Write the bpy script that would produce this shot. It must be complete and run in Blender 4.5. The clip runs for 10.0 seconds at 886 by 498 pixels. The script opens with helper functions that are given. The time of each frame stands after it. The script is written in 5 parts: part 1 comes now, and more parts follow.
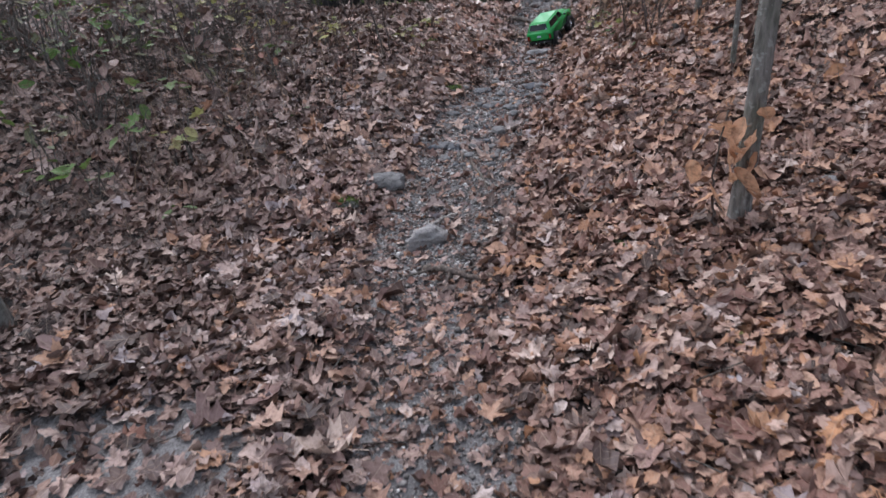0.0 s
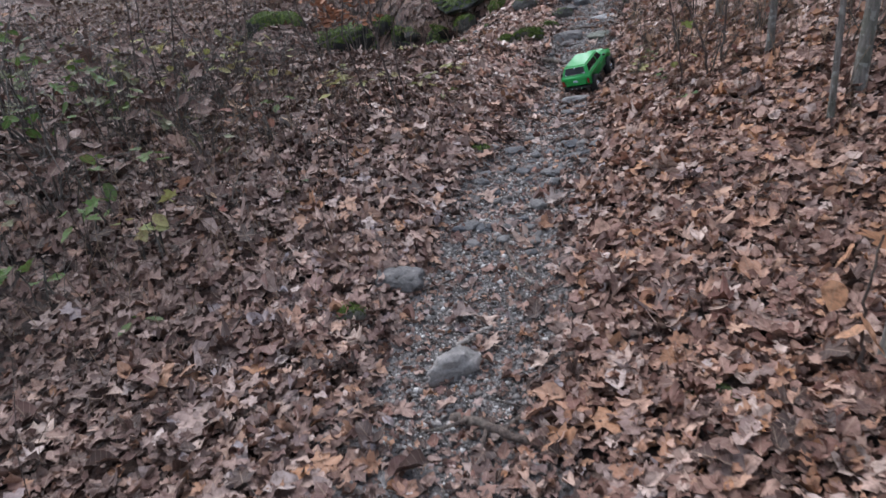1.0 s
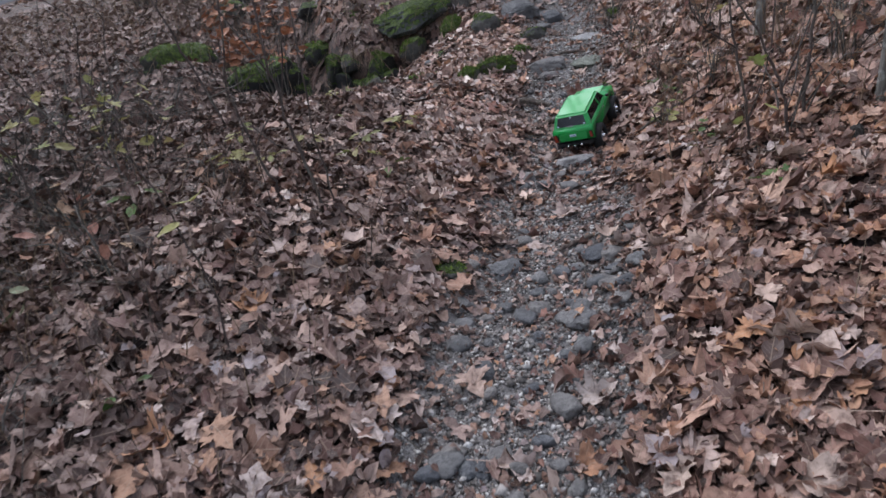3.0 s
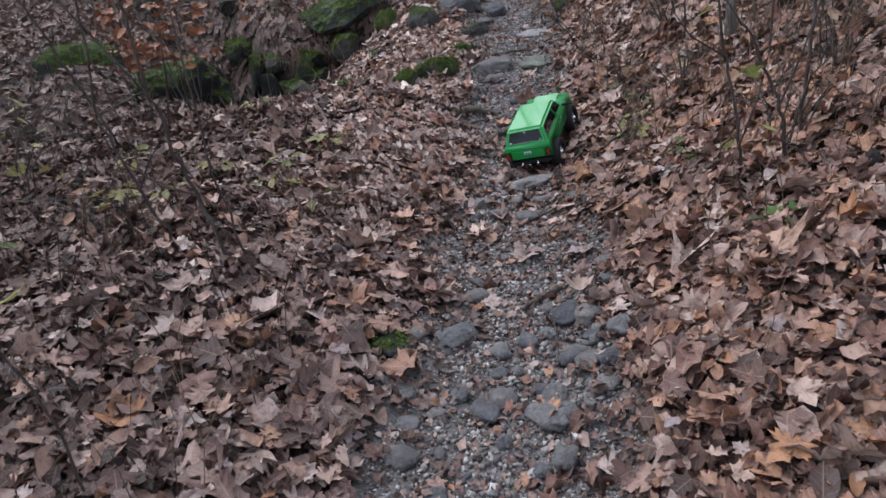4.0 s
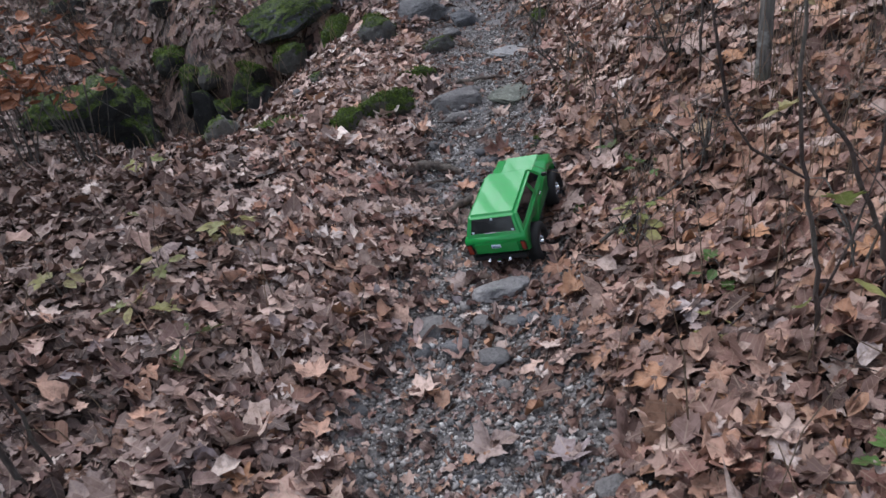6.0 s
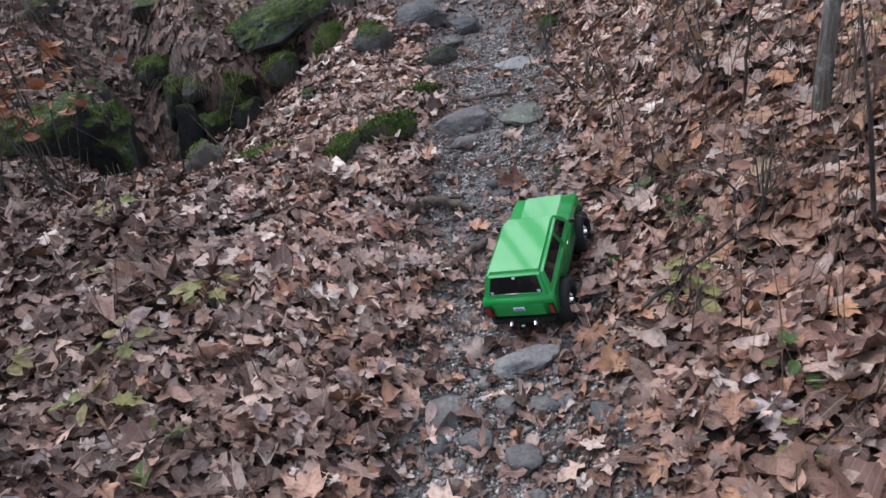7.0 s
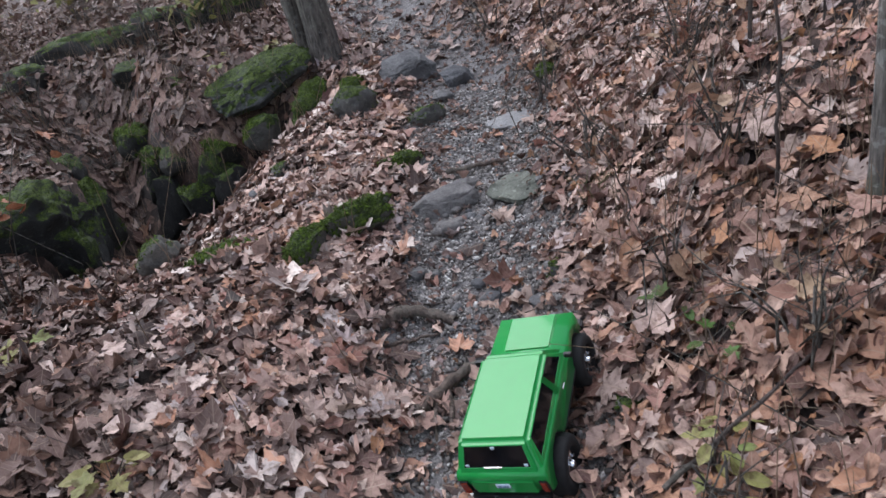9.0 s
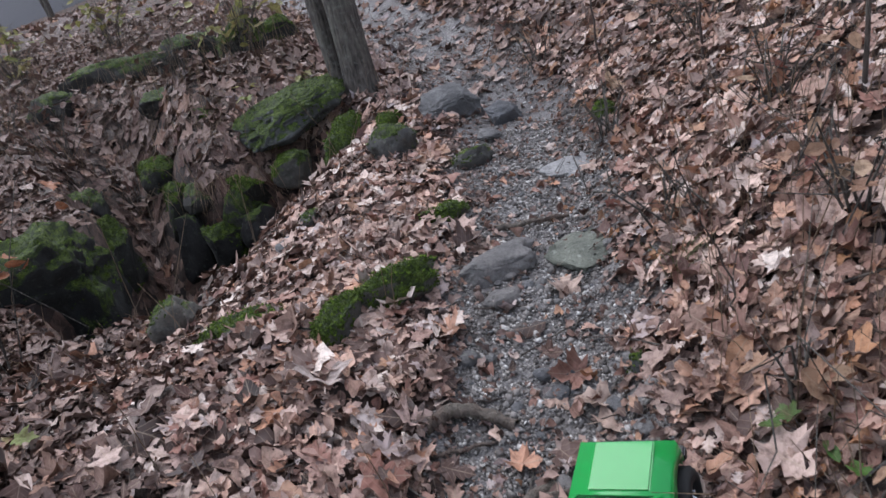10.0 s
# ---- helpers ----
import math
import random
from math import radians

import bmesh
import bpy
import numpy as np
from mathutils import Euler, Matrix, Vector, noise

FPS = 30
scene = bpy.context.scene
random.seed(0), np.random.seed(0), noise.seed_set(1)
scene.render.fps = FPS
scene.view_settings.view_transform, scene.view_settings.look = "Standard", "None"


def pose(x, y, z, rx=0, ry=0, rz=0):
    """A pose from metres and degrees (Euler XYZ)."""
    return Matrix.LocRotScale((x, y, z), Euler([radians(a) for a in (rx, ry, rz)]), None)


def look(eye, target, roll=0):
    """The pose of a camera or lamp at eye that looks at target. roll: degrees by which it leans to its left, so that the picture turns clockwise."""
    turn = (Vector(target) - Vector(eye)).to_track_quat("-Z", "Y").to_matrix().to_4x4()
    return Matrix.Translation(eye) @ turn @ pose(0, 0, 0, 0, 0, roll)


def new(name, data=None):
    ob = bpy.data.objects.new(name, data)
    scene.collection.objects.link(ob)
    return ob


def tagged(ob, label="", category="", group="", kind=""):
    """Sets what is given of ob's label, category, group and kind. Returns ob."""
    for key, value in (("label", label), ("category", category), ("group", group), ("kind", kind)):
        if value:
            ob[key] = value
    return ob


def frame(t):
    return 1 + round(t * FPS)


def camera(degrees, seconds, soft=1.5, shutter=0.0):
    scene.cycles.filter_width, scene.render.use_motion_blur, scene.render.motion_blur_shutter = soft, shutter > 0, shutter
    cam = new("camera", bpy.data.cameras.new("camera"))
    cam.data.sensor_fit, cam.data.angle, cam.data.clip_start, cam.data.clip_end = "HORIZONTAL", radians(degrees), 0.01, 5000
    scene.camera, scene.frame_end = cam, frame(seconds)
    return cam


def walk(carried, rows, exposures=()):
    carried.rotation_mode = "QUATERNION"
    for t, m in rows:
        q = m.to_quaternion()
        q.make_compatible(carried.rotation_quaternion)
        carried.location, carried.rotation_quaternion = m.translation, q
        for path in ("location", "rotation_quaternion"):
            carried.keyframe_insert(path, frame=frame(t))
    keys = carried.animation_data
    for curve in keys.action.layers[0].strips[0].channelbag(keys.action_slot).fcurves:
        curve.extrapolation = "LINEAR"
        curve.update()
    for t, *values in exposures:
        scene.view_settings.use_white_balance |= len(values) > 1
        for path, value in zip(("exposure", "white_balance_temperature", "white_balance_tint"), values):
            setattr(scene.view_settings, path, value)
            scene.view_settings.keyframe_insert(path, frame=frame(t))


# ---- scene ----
cam = camera(65.1, 10.0, shutter=0.2)
PATH = [
    (0, (0.049, 0.159, 1.251), (-0.05, 1.935, 0.336), -5.9),
    (0.5, (0.062, 0.542, 1.239), (-0.062, 2.335, 0.36), -6.5),
    (1, (0.015, 0.927, 1.226), (-0.141, 2.739, 0.392), -7.6),
    (1.5, (-0.004, 1.318, 1.215), (-0.199, 3.135, 0.402), -9.0),
    (2, (0.011, 1.721, 1.188), (-0.173, 3.542, 0.381), -9.4),
    (2.5, (-0.008, 2.106, 1.149), (-0.124, 3.931, 0.339), -9.6),
    (2.7, (-0.008, 2.244, 1.165), (-0.092, 4.069, 0.35), -9.5),
    (3.8, (0.066, 2.868, 1.166), (0.144, 4.673, 0.309), -9.3),
    (4, (0.061, 2.961, 1.152), (0.171, 4.757, 0.278), -9.3),
    (4.5, (0.046, 3.241, 1.165), (0.206, 5.007, 0.24), -10.1),
    (5, (0.136, 3.478, 1.156), (0.296, 5.237, 0.218), -10.5),
    (5.5, (0.279, 3.691, 1.194), (0.417, 5.452, 0.255), -10.0),
    (5.7, (0.305, 3.739, 1.198), (0.447, 5.505, 0.27), -9.6),
    (6.8, (0.331, 4.148, 1.234), (0.5, 5.905, 0.294), -9.2),
    (7, (0.334, 4.204, 1.233), (0.498, 5.96, 0.288), -9.6),
    (7.5, (0.406, 4.378, 1.23), (0.536, 6.135, 0.283), -11.1),
    (8, (0.524, 4.548, 1.254), (0.633, 6.309, 0.313), -12.9),
    (8.5, (0.6, 4.597, 1.26), (0.7, 6.372, 0.344), -14.1),
    (9, (0.593, 4.675, 1.265), (0.695, 6.47, 0.389), -13.9),
    (9.5, (0.574, 4.879, 1.268), (0.65, 6.694, 0.431), -13.6),
    (10, (0.577, 5.07, 1.281), (0.616, 6.899, 0.471), -13.9),
]
walk(cam, [(t, look(eye, target, roll)) for t, eye, target, roll in PATH], exposures=[(0.0, 1.12, 6330, 13.5), (2.0, 1.01, 6330, 13.5), (4.0, 0.95, 6330, 13.5), (5.5, 0.86, 6330, 13.5), (7.3, 1.10, 6330, 13.5), (10.0, 1.07, 6330, 13.5)])

# ---- light ----
world = bpy.data.worlds.new("overcast_sky")
scene.world = world
world.use_nodes = True
wn, wl = world.node_tree.nodes, world.node_tree.links
sky = wn.new("ShaderNodeTexSky")
sky.sky_type, sky.sun_disc = "NISHITA", False
sky.sun_elevation, sky.sun_rotation = radians(55), radians(333)
pale = wn.new("ShaderNodeHueSaturation")
pale.inputs["Saturation"].default_value = 0.50
wl.new(sky.outputs[0], pale.inputs["Color"])
wl.new(pale.outputs[0], wn["Background"].inputs["Color"])
wn["Background"].inputs["Strength"].default_value = 0.15

sun = new("sun", bpy.data.lights.new("sun", "SUN"))
sun.data.energy, sun.data.angle, sun.data.color = 1.4, radians(80), (0.94, 0.97, 1.0)
sun.matrix_world = look((-2.5, 5.0, 8.0), (0, 0, 0))


# ---- materials ----
class Mat:
    """A small builder for node materials."""

    def __init__(self, name):
        self.m = bpy.data.materials.new(name)
        self.m.use_nodes = True
        self.n, self.l = self.m.node_tree.nodes, self.m.node_tree.links
        self.b = self.n["Principled BSDF"]

    def node(self, kind, **values):
        nd = self.n.new(kind)
        for key, v in values.items():
            nd.inputs[key].default_value = v
        return nd

    def link(self, a, b):
        self.l.new(a, b)

    def coords(self, local=False):
        if local:
            return self.n.new("ShaderNodeTexCoord").outputs["Object"]
        return self.n.new("ShaderNodeNewGeometry").outputs["Position"]

    def noise(self, scale, detail=4.0, rough=0.6, vec=None):
        nd = self.node("ShaderNodeTexNoise", Scale=scale, Detail=detail, Roughness=rough)
        self.link(vec if vec is not None else self.coords(), nd.inputs["Vector"])
        return nd.outputs["Fac"]

    def ramp(self, fac, stops, smooth_steps=True):
        nd = self.n.new("ShaderNodeValToRGB")
        if not smooth_steps:
            nd.color_ramp.interpolation = "CONSTANT"
        el = nd.color_ramp.elements
        while len(el) < len(stops):
            el.new(0.5)
        for e, (p, c) in zip(el, stops):
            e.position = p
            e.color = (*c, 1) if len(c) == 3 else c
        self.link(fac, nd.inputs["Fac"])
        return nd.outputs["Color"]

    def grey(self, fac, lo, hi, a=0.0, b=1.0):
        nd = self.node("ShaderNodeMapRange")
        nd.interpolation_type = "SMOOTHSTEP"
        for key, v in (("From Min", lo), ("From Max", hi), ("To Min", a), ("To Max", b)):
            nd.inputs[key].default_value = v
        self.link(fac, nd.inputs["Value"])
        return nd.outputs["Result"]

    def mix(self, fac, a, b, kind="MIX"):
        nd = self.n.new("ShaderNodeMix")
        nd.data_type, nd.blend_type = "RGBA", kind
        for sock, v in ((nd.inputs["Factor"], fac), (nd.inputs["A"], a), (nd.inputs["B"], b)):
            sock = [s for s in nd.inputs if s.name == sock.name and s.type == ("VALUE" if s.name == "Factor" else "RGBA")][0]
            if isinstance(v, (int, float)):
                sock.default_value = v
            elif isinstance(v, tuple):
                sock.default_value = (*v, 1)
            else:
                self.link(v, sock)
        return [o for o in nd.outputs if o.type == "RGBA"][0]

    def math(self, op, a, b=0.0):
        nd = self.n.new("ShaderNodeMath")
        nd.operation = op
        for sock, v in zip(nd.inputs, (a, b)):
            if isinstance(v, (int, float)):
                sock.default_value = v
            else:
                self.link(v, sock)
        return nd.outputs[0]

    def bump(self, height, strength=0.5, distance=0.01):
        nd = self.node("ShaderNodeBump", Strength=strength, Distance=distance)
        self.link(height, nd.inputs["Height"])
        self.link(nd.outputs[0], self.b.inputs["Normal"])

    def color(self, c):
        if isinstance(c, tuple):
            self.b.inputs["Base Color"].default_value = (*c, 1)
        else:
            self.link(c, self.b.inputs["Base Color"])

    def rough(self, v):
        if isinstance(v, (int, float)):
            self.b.inputs["Roughness"].default_value = v
        else:
            self.link(v, self.b.inputs["Roughness"])


def ground_material():
    """Trodden grey-brown grit on the trail, dark leaf mould beside it."""
    m = Mat("forest_soil")
    at = m.n.new("ShaderNodeAttribute")
    at.attribute_name = "trail"
    big, mid, fine = m.noise(3.0), m.noise(26.0, 5.0, 0.7), m.noise(170.0, 3.0, 0.7)
    # rotted leaves lie as overlapping scraps in the mould
    scraps = m.node("ShaderNodeTexVoronoi", Scale=17.0)
    bent = m.mix(0.10, m.coords(), m.node("ShaderNodeTexNoise", Scale=9.0).outputs["Color"], "ADD")
    m.link(bent, scraps.inputs["Vector"])
    tone = m.n.new("ShaderNodeSeparateColor")
    m.link(scraps.outputs["Color"], tone.inputs[0])
    mould = m.ramp(tone.outputs[0], [(0.0, (0.016, 0.011, 0.009)), (0.35, (0.05, 0.031, 0.024)), (0.6, (0.11, 0.066, 0.05)), (0.85, (0.19, 0.125, 0.098)), (1.0, (0.10, 0.045, 0.03))])
    mould = m.mix(m.grey(mid, 0.35, 0.6, 0.75, 0.0), mould, (0.014, 0.010, 0.008))
    grit = m.ramp(fine, [(0.28, (0.06, 0.056, 0.055)), (0.5, (0.18, 0.170, 0.166)), (0.75, (0.38, 0.362, 0.35))])
    grit = m.mix(m.grey(big, 0.35, 0.65, 0.0, 0.5), grit, (0.085, 0.072, 0.066))
    edge = m.math("ADD", at.outputs["Fac"], m.math("MULTIPLY", m.math("SUBTRACT", mid, 0.5), 0.9))
    m.color(m.mix(m.grey(edge, 0.35, 0.65), mould, grit))
    m.rough(m.grey(big, 0.3, 0.7, 0.75, 0.95))
    m.bump(m.math("ADD", m.math("MULTIPLY", mid, 0.8), m.math("MULTIPLY", fine, 0.35)), 0.9, 0.02)
    return m.m


def leaf_material(name, stops, random_node="island", gloss=0.55, veins=0.4, through_light=0.05, saturation=1.0, value=1.0):
    m = Mat(name)
    if random_node == "island":
        fac = m.n.new("ShaderNodeNewGeometry").outputs["Random Per Island"]
    else:
        fac = m.n.new("ShaderNodeObjectInfo").outputs["Random"]
    col = m.ramp(fac, stops)
    where = m.noise(1.1, 2.0)
    col = m.mix(m.grey(where, 0.40, 0.7, 0.0, 0.30), col, (0.15, 0.085, 0.062))
    blot = m.noise(42.0, 5.0, 0.7)
    col = m.mix(m.grey(blot, 0.42, 0.70, 0.0, 0.70), col, (0.085, 0.042, 0.028))
    uv = m.n.new("ShaderNodeUVMap").outputs[0]
    sep = m.n.new("ShaderNodeSeparateXYZ")
    m.link(uv, sep.inputs[0])
    au = m.math("ABSOLUTE", sep.outputs[0])
    rib = m.grey(au, 0.008, 0.022, 1.0, 0.0)
    slant = m.math("SUBTRACT", sep.outputs[1], m.math("MULTIPLY", au, 0.75))
    side = m.math("ABSOLUTE", m.math("SUBTRACT", m.math("FRACT", m.math("MULTIPLY", slant, 5.5)), 0.5))
    vein = m.math("MAXIMUM", rib, m.grey(side, 0.02, 0.09, 0.6, 0.0))
    col = m.mix(m.math("MULTIPLY", vein, veins), col, (0.42, 0.31, 0.22))
    if saturation != 1.0 or value != 1.0:
        faded_tone = m.node("ShaderNodeHueSaturation", Saturation=saturation, Value=value)
        m.link(col, faded_tone.inputs["Color"])
        col = faded_tone.outputs[0]
    m.color(col)
    m.rough(m.grey(blot, 0.3, 0.7, gloss - 0.12, gloss + 0.15))
    m.bump(m.math("ADD", blot, m.math("MULTIPLY", vein, 0.5)), 0.5, 0.003)
    m.b.inputs["Specular IOR Level"].default_value = 0.25
    if through_light:
        tr = m.node("ShaderNodeBsdfTranslucent")
        m.link(col, tr.inputs["Color"])
        mx = m.node("ShaderNodeMixShader", Fac=through_light)
        m.link(m.b.outputs[0], mx.inputs[1])
        m.link(tr.outputs[0], mx.inputs[2])
        m.link(mx.outputs[0], m.n["Material Output"].inputs[0])
    return m.m


def stone_material(name, dark, light, moss=0.0, lichen=0.15, local_random=True):
    """Weathered rock; moss grows in cushions where the stone faces up."""
    m = Mat(name)
    p = m.coords()
    a, b = m.noise(9.0, 6.0, 0.65, p), m.noise(95.0, 4.0, 0.7, p)
    col = m.ramp(a, [(0.28, dark), (0.72, light)])
    col = m.mix(m.grey(b, 0.35, 0.75, 0.0, 0.5), col, tuple(0.45 * v for v in dark))
    if local_random:
        rnd = m.n.new("ShaderNodeObjectInfo").outputs["Random"]
        tint = m.ramp(rnd, [(0.0, (0.62, 0.64, 0.68)), (0.5, (1.0, 0.97, 0.93)), (1.0, (1.25, 1.15, 1.05))])
        col = m.mix(1.0, col, tint, "MULTIPLY")
    col = m.mix(m.grey(m.noise(38.0, 3.0, 0.5, p), 0.60, 0.70, 0.0, lichen), col, (0.36, 0.38, 0.33))
    # crevices are darkened in the colour too, where the bump sinks
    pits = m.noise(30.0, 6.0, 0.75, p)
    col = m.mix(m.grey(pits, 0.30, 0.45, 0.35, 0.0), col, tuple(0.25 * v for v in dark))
    height = m.math("ADD", m.math("ADD", m.math("MULTIPLY", a, 1.2), m.math("MULTIPLY", b, 0.4)), m.math("MULTIPLY", pits, 0.9))
    if moss:
        sep = m.n.new("ShaderNodeSeparateXYZ")
        m.link(m.n.new("ShaderNodeNewGeometry").outputs["Normal"], sep.inputs[0])
        patch = m.math("ADD", m.math("MULTIPLY", sep.outputs[2], 0.55), m.math("MULTIPLY", m.noise(7.0, 4.0, 0.6, p), 1.0))
        cover = m.grey(patch, 1.10 - moss, 1.24 - moss)
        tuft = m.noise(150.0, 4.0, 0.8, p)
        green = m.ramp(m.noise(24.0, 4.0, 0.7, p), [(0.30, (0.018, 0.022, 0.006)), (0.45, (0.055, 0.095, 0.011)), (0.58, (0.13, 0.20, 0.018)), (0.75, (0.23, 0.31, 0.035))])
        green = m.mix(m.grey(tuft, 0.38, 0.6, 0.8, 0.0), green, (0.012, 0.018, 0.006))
        col = m.mix(cover, col, green)
        height = m.math("ADD", height, m.math("MULTIPLY", cover, m.math("MULTIPLY", tuft, 3.0)))
    m.color(col)
    m.rough(0.86)
    m.bump(height, 0.9, 0.016)
    return m.m


def grit_material():
    m = Mat("trail_grit")
    rnd = m.n.new("ShaderNodeNewGeometry").outputs["Random Per Island"]
    col = m.ramp(rnd, [(0.0, (0.055, 0.049, 0.044)), (0.35, (0.16, 0.144, 0.132)), (0.65, (0.28, 0.258, 0.24)), (0.88, (0.43, 0.405, 0.38)), (1.0, (0.62, 0.60, 0.57))])
    col = m.mix(m.grey(m.noise(140.0), 0.4, 0.7, 0.0, 0.5), col, (0.05, 0.043, 0.04))
    m.color(col)
    m.rough(0.85)
    return m.m


def moss_material():
    m = Mat("moss_tufts")
    rnd = m.n.new("ShaderNodeNewGeometry").outputs["Random Per Island"]
    col = m.ramp(rnd, [(0.0, (0.030, 0.038, 0.009)), (0.4, (0.045, 0.075, 0.012)), (0.75, (0.075, 0.125, 0.016)), (1.0, (0.14, 0.20, 0.028))])
    m.color(m.mix(m.grey(m.noise(8.0), 0.35, 0.65, 0.0, 0.65), col, (0.035, 0.05, 0.012)))
    m.rough(0.95)
    m.b.inputs["Specular IOR Level"].default_value = 0.1
    return m.m


def bark_material(name, dark, light, moss=0.0, spots=0.0):
    m = Mat(name)
    st = m.node("ShaderNodeMapping")
    st.inputs["Scale"].default_value = (1.0, 1.0, 0.16)
    m.link(m.coords(True), st.inputs["Vector"])
    furrow = m.noise(55.0, 5.0, 0.65, st.outputs[0])
    patch = m.noise(6.0, 3.0)
    col = m.ramp(furrow, [(0.33, dark), (0.62, light)])
    col = m.mix(m.grey(patch, 0.45, 0.68, 0.0, 0.4), col, (0.17, 0.17, 0.14))
    if moss:
        col = m.mix(m.grey(m.noise(5.0, 4.0), 0.50, 0.62, 0.0, moss), col, (0.055, 0.075, 0.03))
    if spots:
        # pale crusts of lichen
        col = m.mix(m.grey(m.noise(33.0, 3.0, 0.55), 0.57, 0.64, 0.0, spots), col, (0.36, 0.37, 0.34))
    m.color(col)
    m.rough(0.9)
    m.bump(furrow, 1.0, 0.025)
    return m.m


def plain_material(name, c, rough=0.5, metal=0.0, coat=0.0, grain=0.0):
    m = Mat(name)
    if grain:
        m.color(m.mix(m.grey(m.noise(70.0), 0.4, 0.7, 0.0, grain), c, tuple(0.4 * v for v in c)))
    else:
        m.color(c)
    m.rough(rough)
    m.b.inputs["Metallic"].default_value = metal
    m.b.inputs["Coat Weight"].default_value = coat
    m.b.inputs["Coat Roughness"].default_value = 0.08
    return m.m


BROWN_STOPS = [(0.0, (0.035, 0.024, 0.023)), (0.10, (0.085, 0.054, 0.048)), (0.22, (0.24, 0.155, 0.130)), (0.33, (0.165, 0.078, 0.065)), (0.44, (0.37, 0.25, 0.21)),
               (0.55, (0.30, 0.155, 0.10)), (0.66, (0.50, 0.365, 0.315)), (0.75, (0.44, 0.20, 0.085)), (0.84, (0.60, 0.485, 0.435)), (0.92, (0.25, 0.12, 0.09)), (1.0, (0.36, 0.315, 0.325))]
ROSY_STOPS = [(0.0, (0.045, 0.026, 0.022)), (0.10, (0.13, 0.072, 0.058)), (0.22, (0.53, 0.33, 0.25)), (0.32, (0.27, 0.105, 0.072)), (0.45, (0.68, 0.48, 0.39)),
              (0.55, (0.50, 0.215, 0.105)), (0.66, (0.75, 0.58, 0.49)), (0.76, (0.33, 0.18, 0.14)), (0.87, (0.78, 0.65, 0.56)), (0.94, (0.42, 0.34, 0.33)), (1.0, (0.49, 0.29, 0.22))]
RUSSET_STOPS = [(0.0, (0.035, 0.022, 0.018)), (0.14, (0.117, 0.061, 0.048)), (0.28, (0.272, 0.147, 0.110)), (0.40, (0.185, 0.078, 0.057)), (0.52, (0.389, 0.232, 0.174)),
                (0.64, (0.418, 0.198, 0.106)), (0.75, (0.525, 0.355, 0.285)), (0.84, (0.467, 0.208, 0.083)), (0.93, (0.603, 0.463, 0.395)), (1.0, (0.233, 0.119, 0.092))]
# dark browns: part leaf colour, part shade put into the palette
SHADE_BROWN_STOPS = [(0.0, (0.018, 0.012, 0.010)), (0.18, (0.055, 0.032, 0.027)), (0.36, (0.113, 0.066, 0.054)), (0.48, (0.097, 0.040, 0.031)),
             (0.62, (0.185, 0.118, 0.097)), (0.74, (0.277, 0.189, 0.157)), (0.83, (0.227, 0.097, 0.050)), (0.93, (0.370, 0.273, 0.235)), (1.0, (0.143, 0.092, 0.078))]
PALE_STOPS = [(0.0, (0.46, 0.32, 0.25)), (0.3, (0.56, 0.42, 0.34)), (0.55, (0.40, 0.26, 0.20)), (0.7, (0.46, 0.22, 0.10)),
              (0.82, (0.30, 0.13, 0.09)), (1.0, (0.46, 0.38, 0.34))]
soil = ground_material()
litter_mat = leaf_material("dry_leaf_litter", BROWN_STOPS, saturation=0.91, value=0.88)
shade_brown_mat = leaf_material("shade_brown_leaf_litter", SHADE_BROWN_STOPS, saturation=0.91, value=0.95)
rosy_mat = leaf_material("pale_pinkish_leaf_litter", ROSY_STOPS, saturation=0.91)
russet_mat = leaf_material("russet_leaf_litter", RUSSET_STOPS, saturation=0.95, value=0.92)
leaf_mat = leaf_material("dry_maple_leaf", PALE_STOPS, "object", saturation=0.91, value=0.92)
bracken_mat = leaf_material("withered_bracken", [(0.0, (0.30, 0.10, 0.045)), (0.5, (0.38, 0.15, 0.07)), (1.0, (0.22, 0.075, 0.04))])
orange_mat = leaf_material("orange_leaf", [(0.0, (0.60, 0.32, 0.19)), (0.5, (0.66, 0.38, 0.23)), (1.0, (0.54, 0.26, 0.15))], through_light=0.3)
green_mat = leaf_material("fresh_green_leaf", [(0.0, (0.06, 0.13, 0.03)), (0.5, (0.10, 0.20, 0.045)), (1.0, (0.045, 0.10, 0.03))], "object", 0.5, 0.25, 0.3)
yellow_mat = leaf_material("yellow_green_leaf", [(0.0, (0.30, 0.31, 0.09)), (0.3, (0.36, 0.33, 0.13)), (0.7, (0.19, 0.26, 0.07)), (1.0, (0.33, 0.27, 0.12))], "object", 0.5, 0.25, 0.3)
tan_mat = leaf_material("withered_tan_leaf", [(0.0, (0.42, 0.27, 0.17)), (0.3, (0.30, 0.15, 0.10)), (0.6, (0.48, 0.34, 0.22)), (0.8, (0.22, 0.08, 0.07)), (1.0, (0.38, 0.20, 0.11))], "object", 0.6, 0.3, 0.2)
sage_mat = leaf_material("dull_green_leaf", [(0.0, (0.10, 0.13, 0.07)), (0.5, (0.19, 0.22, 0.13)), (1.0, (0.13, 0.15, 0.06))], "object", 0.55, 0.3, 0.2)
grit_mat = grit_material()
moss_mat = moss_material()
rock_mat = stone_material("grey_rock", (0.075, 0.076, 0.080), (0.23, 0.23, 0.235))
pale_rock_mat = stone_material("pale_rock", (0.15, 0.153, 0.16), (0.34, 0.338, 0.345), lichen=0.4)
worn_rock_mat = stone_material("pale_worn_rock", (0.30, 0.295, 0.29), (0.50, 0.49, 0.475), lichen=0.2)
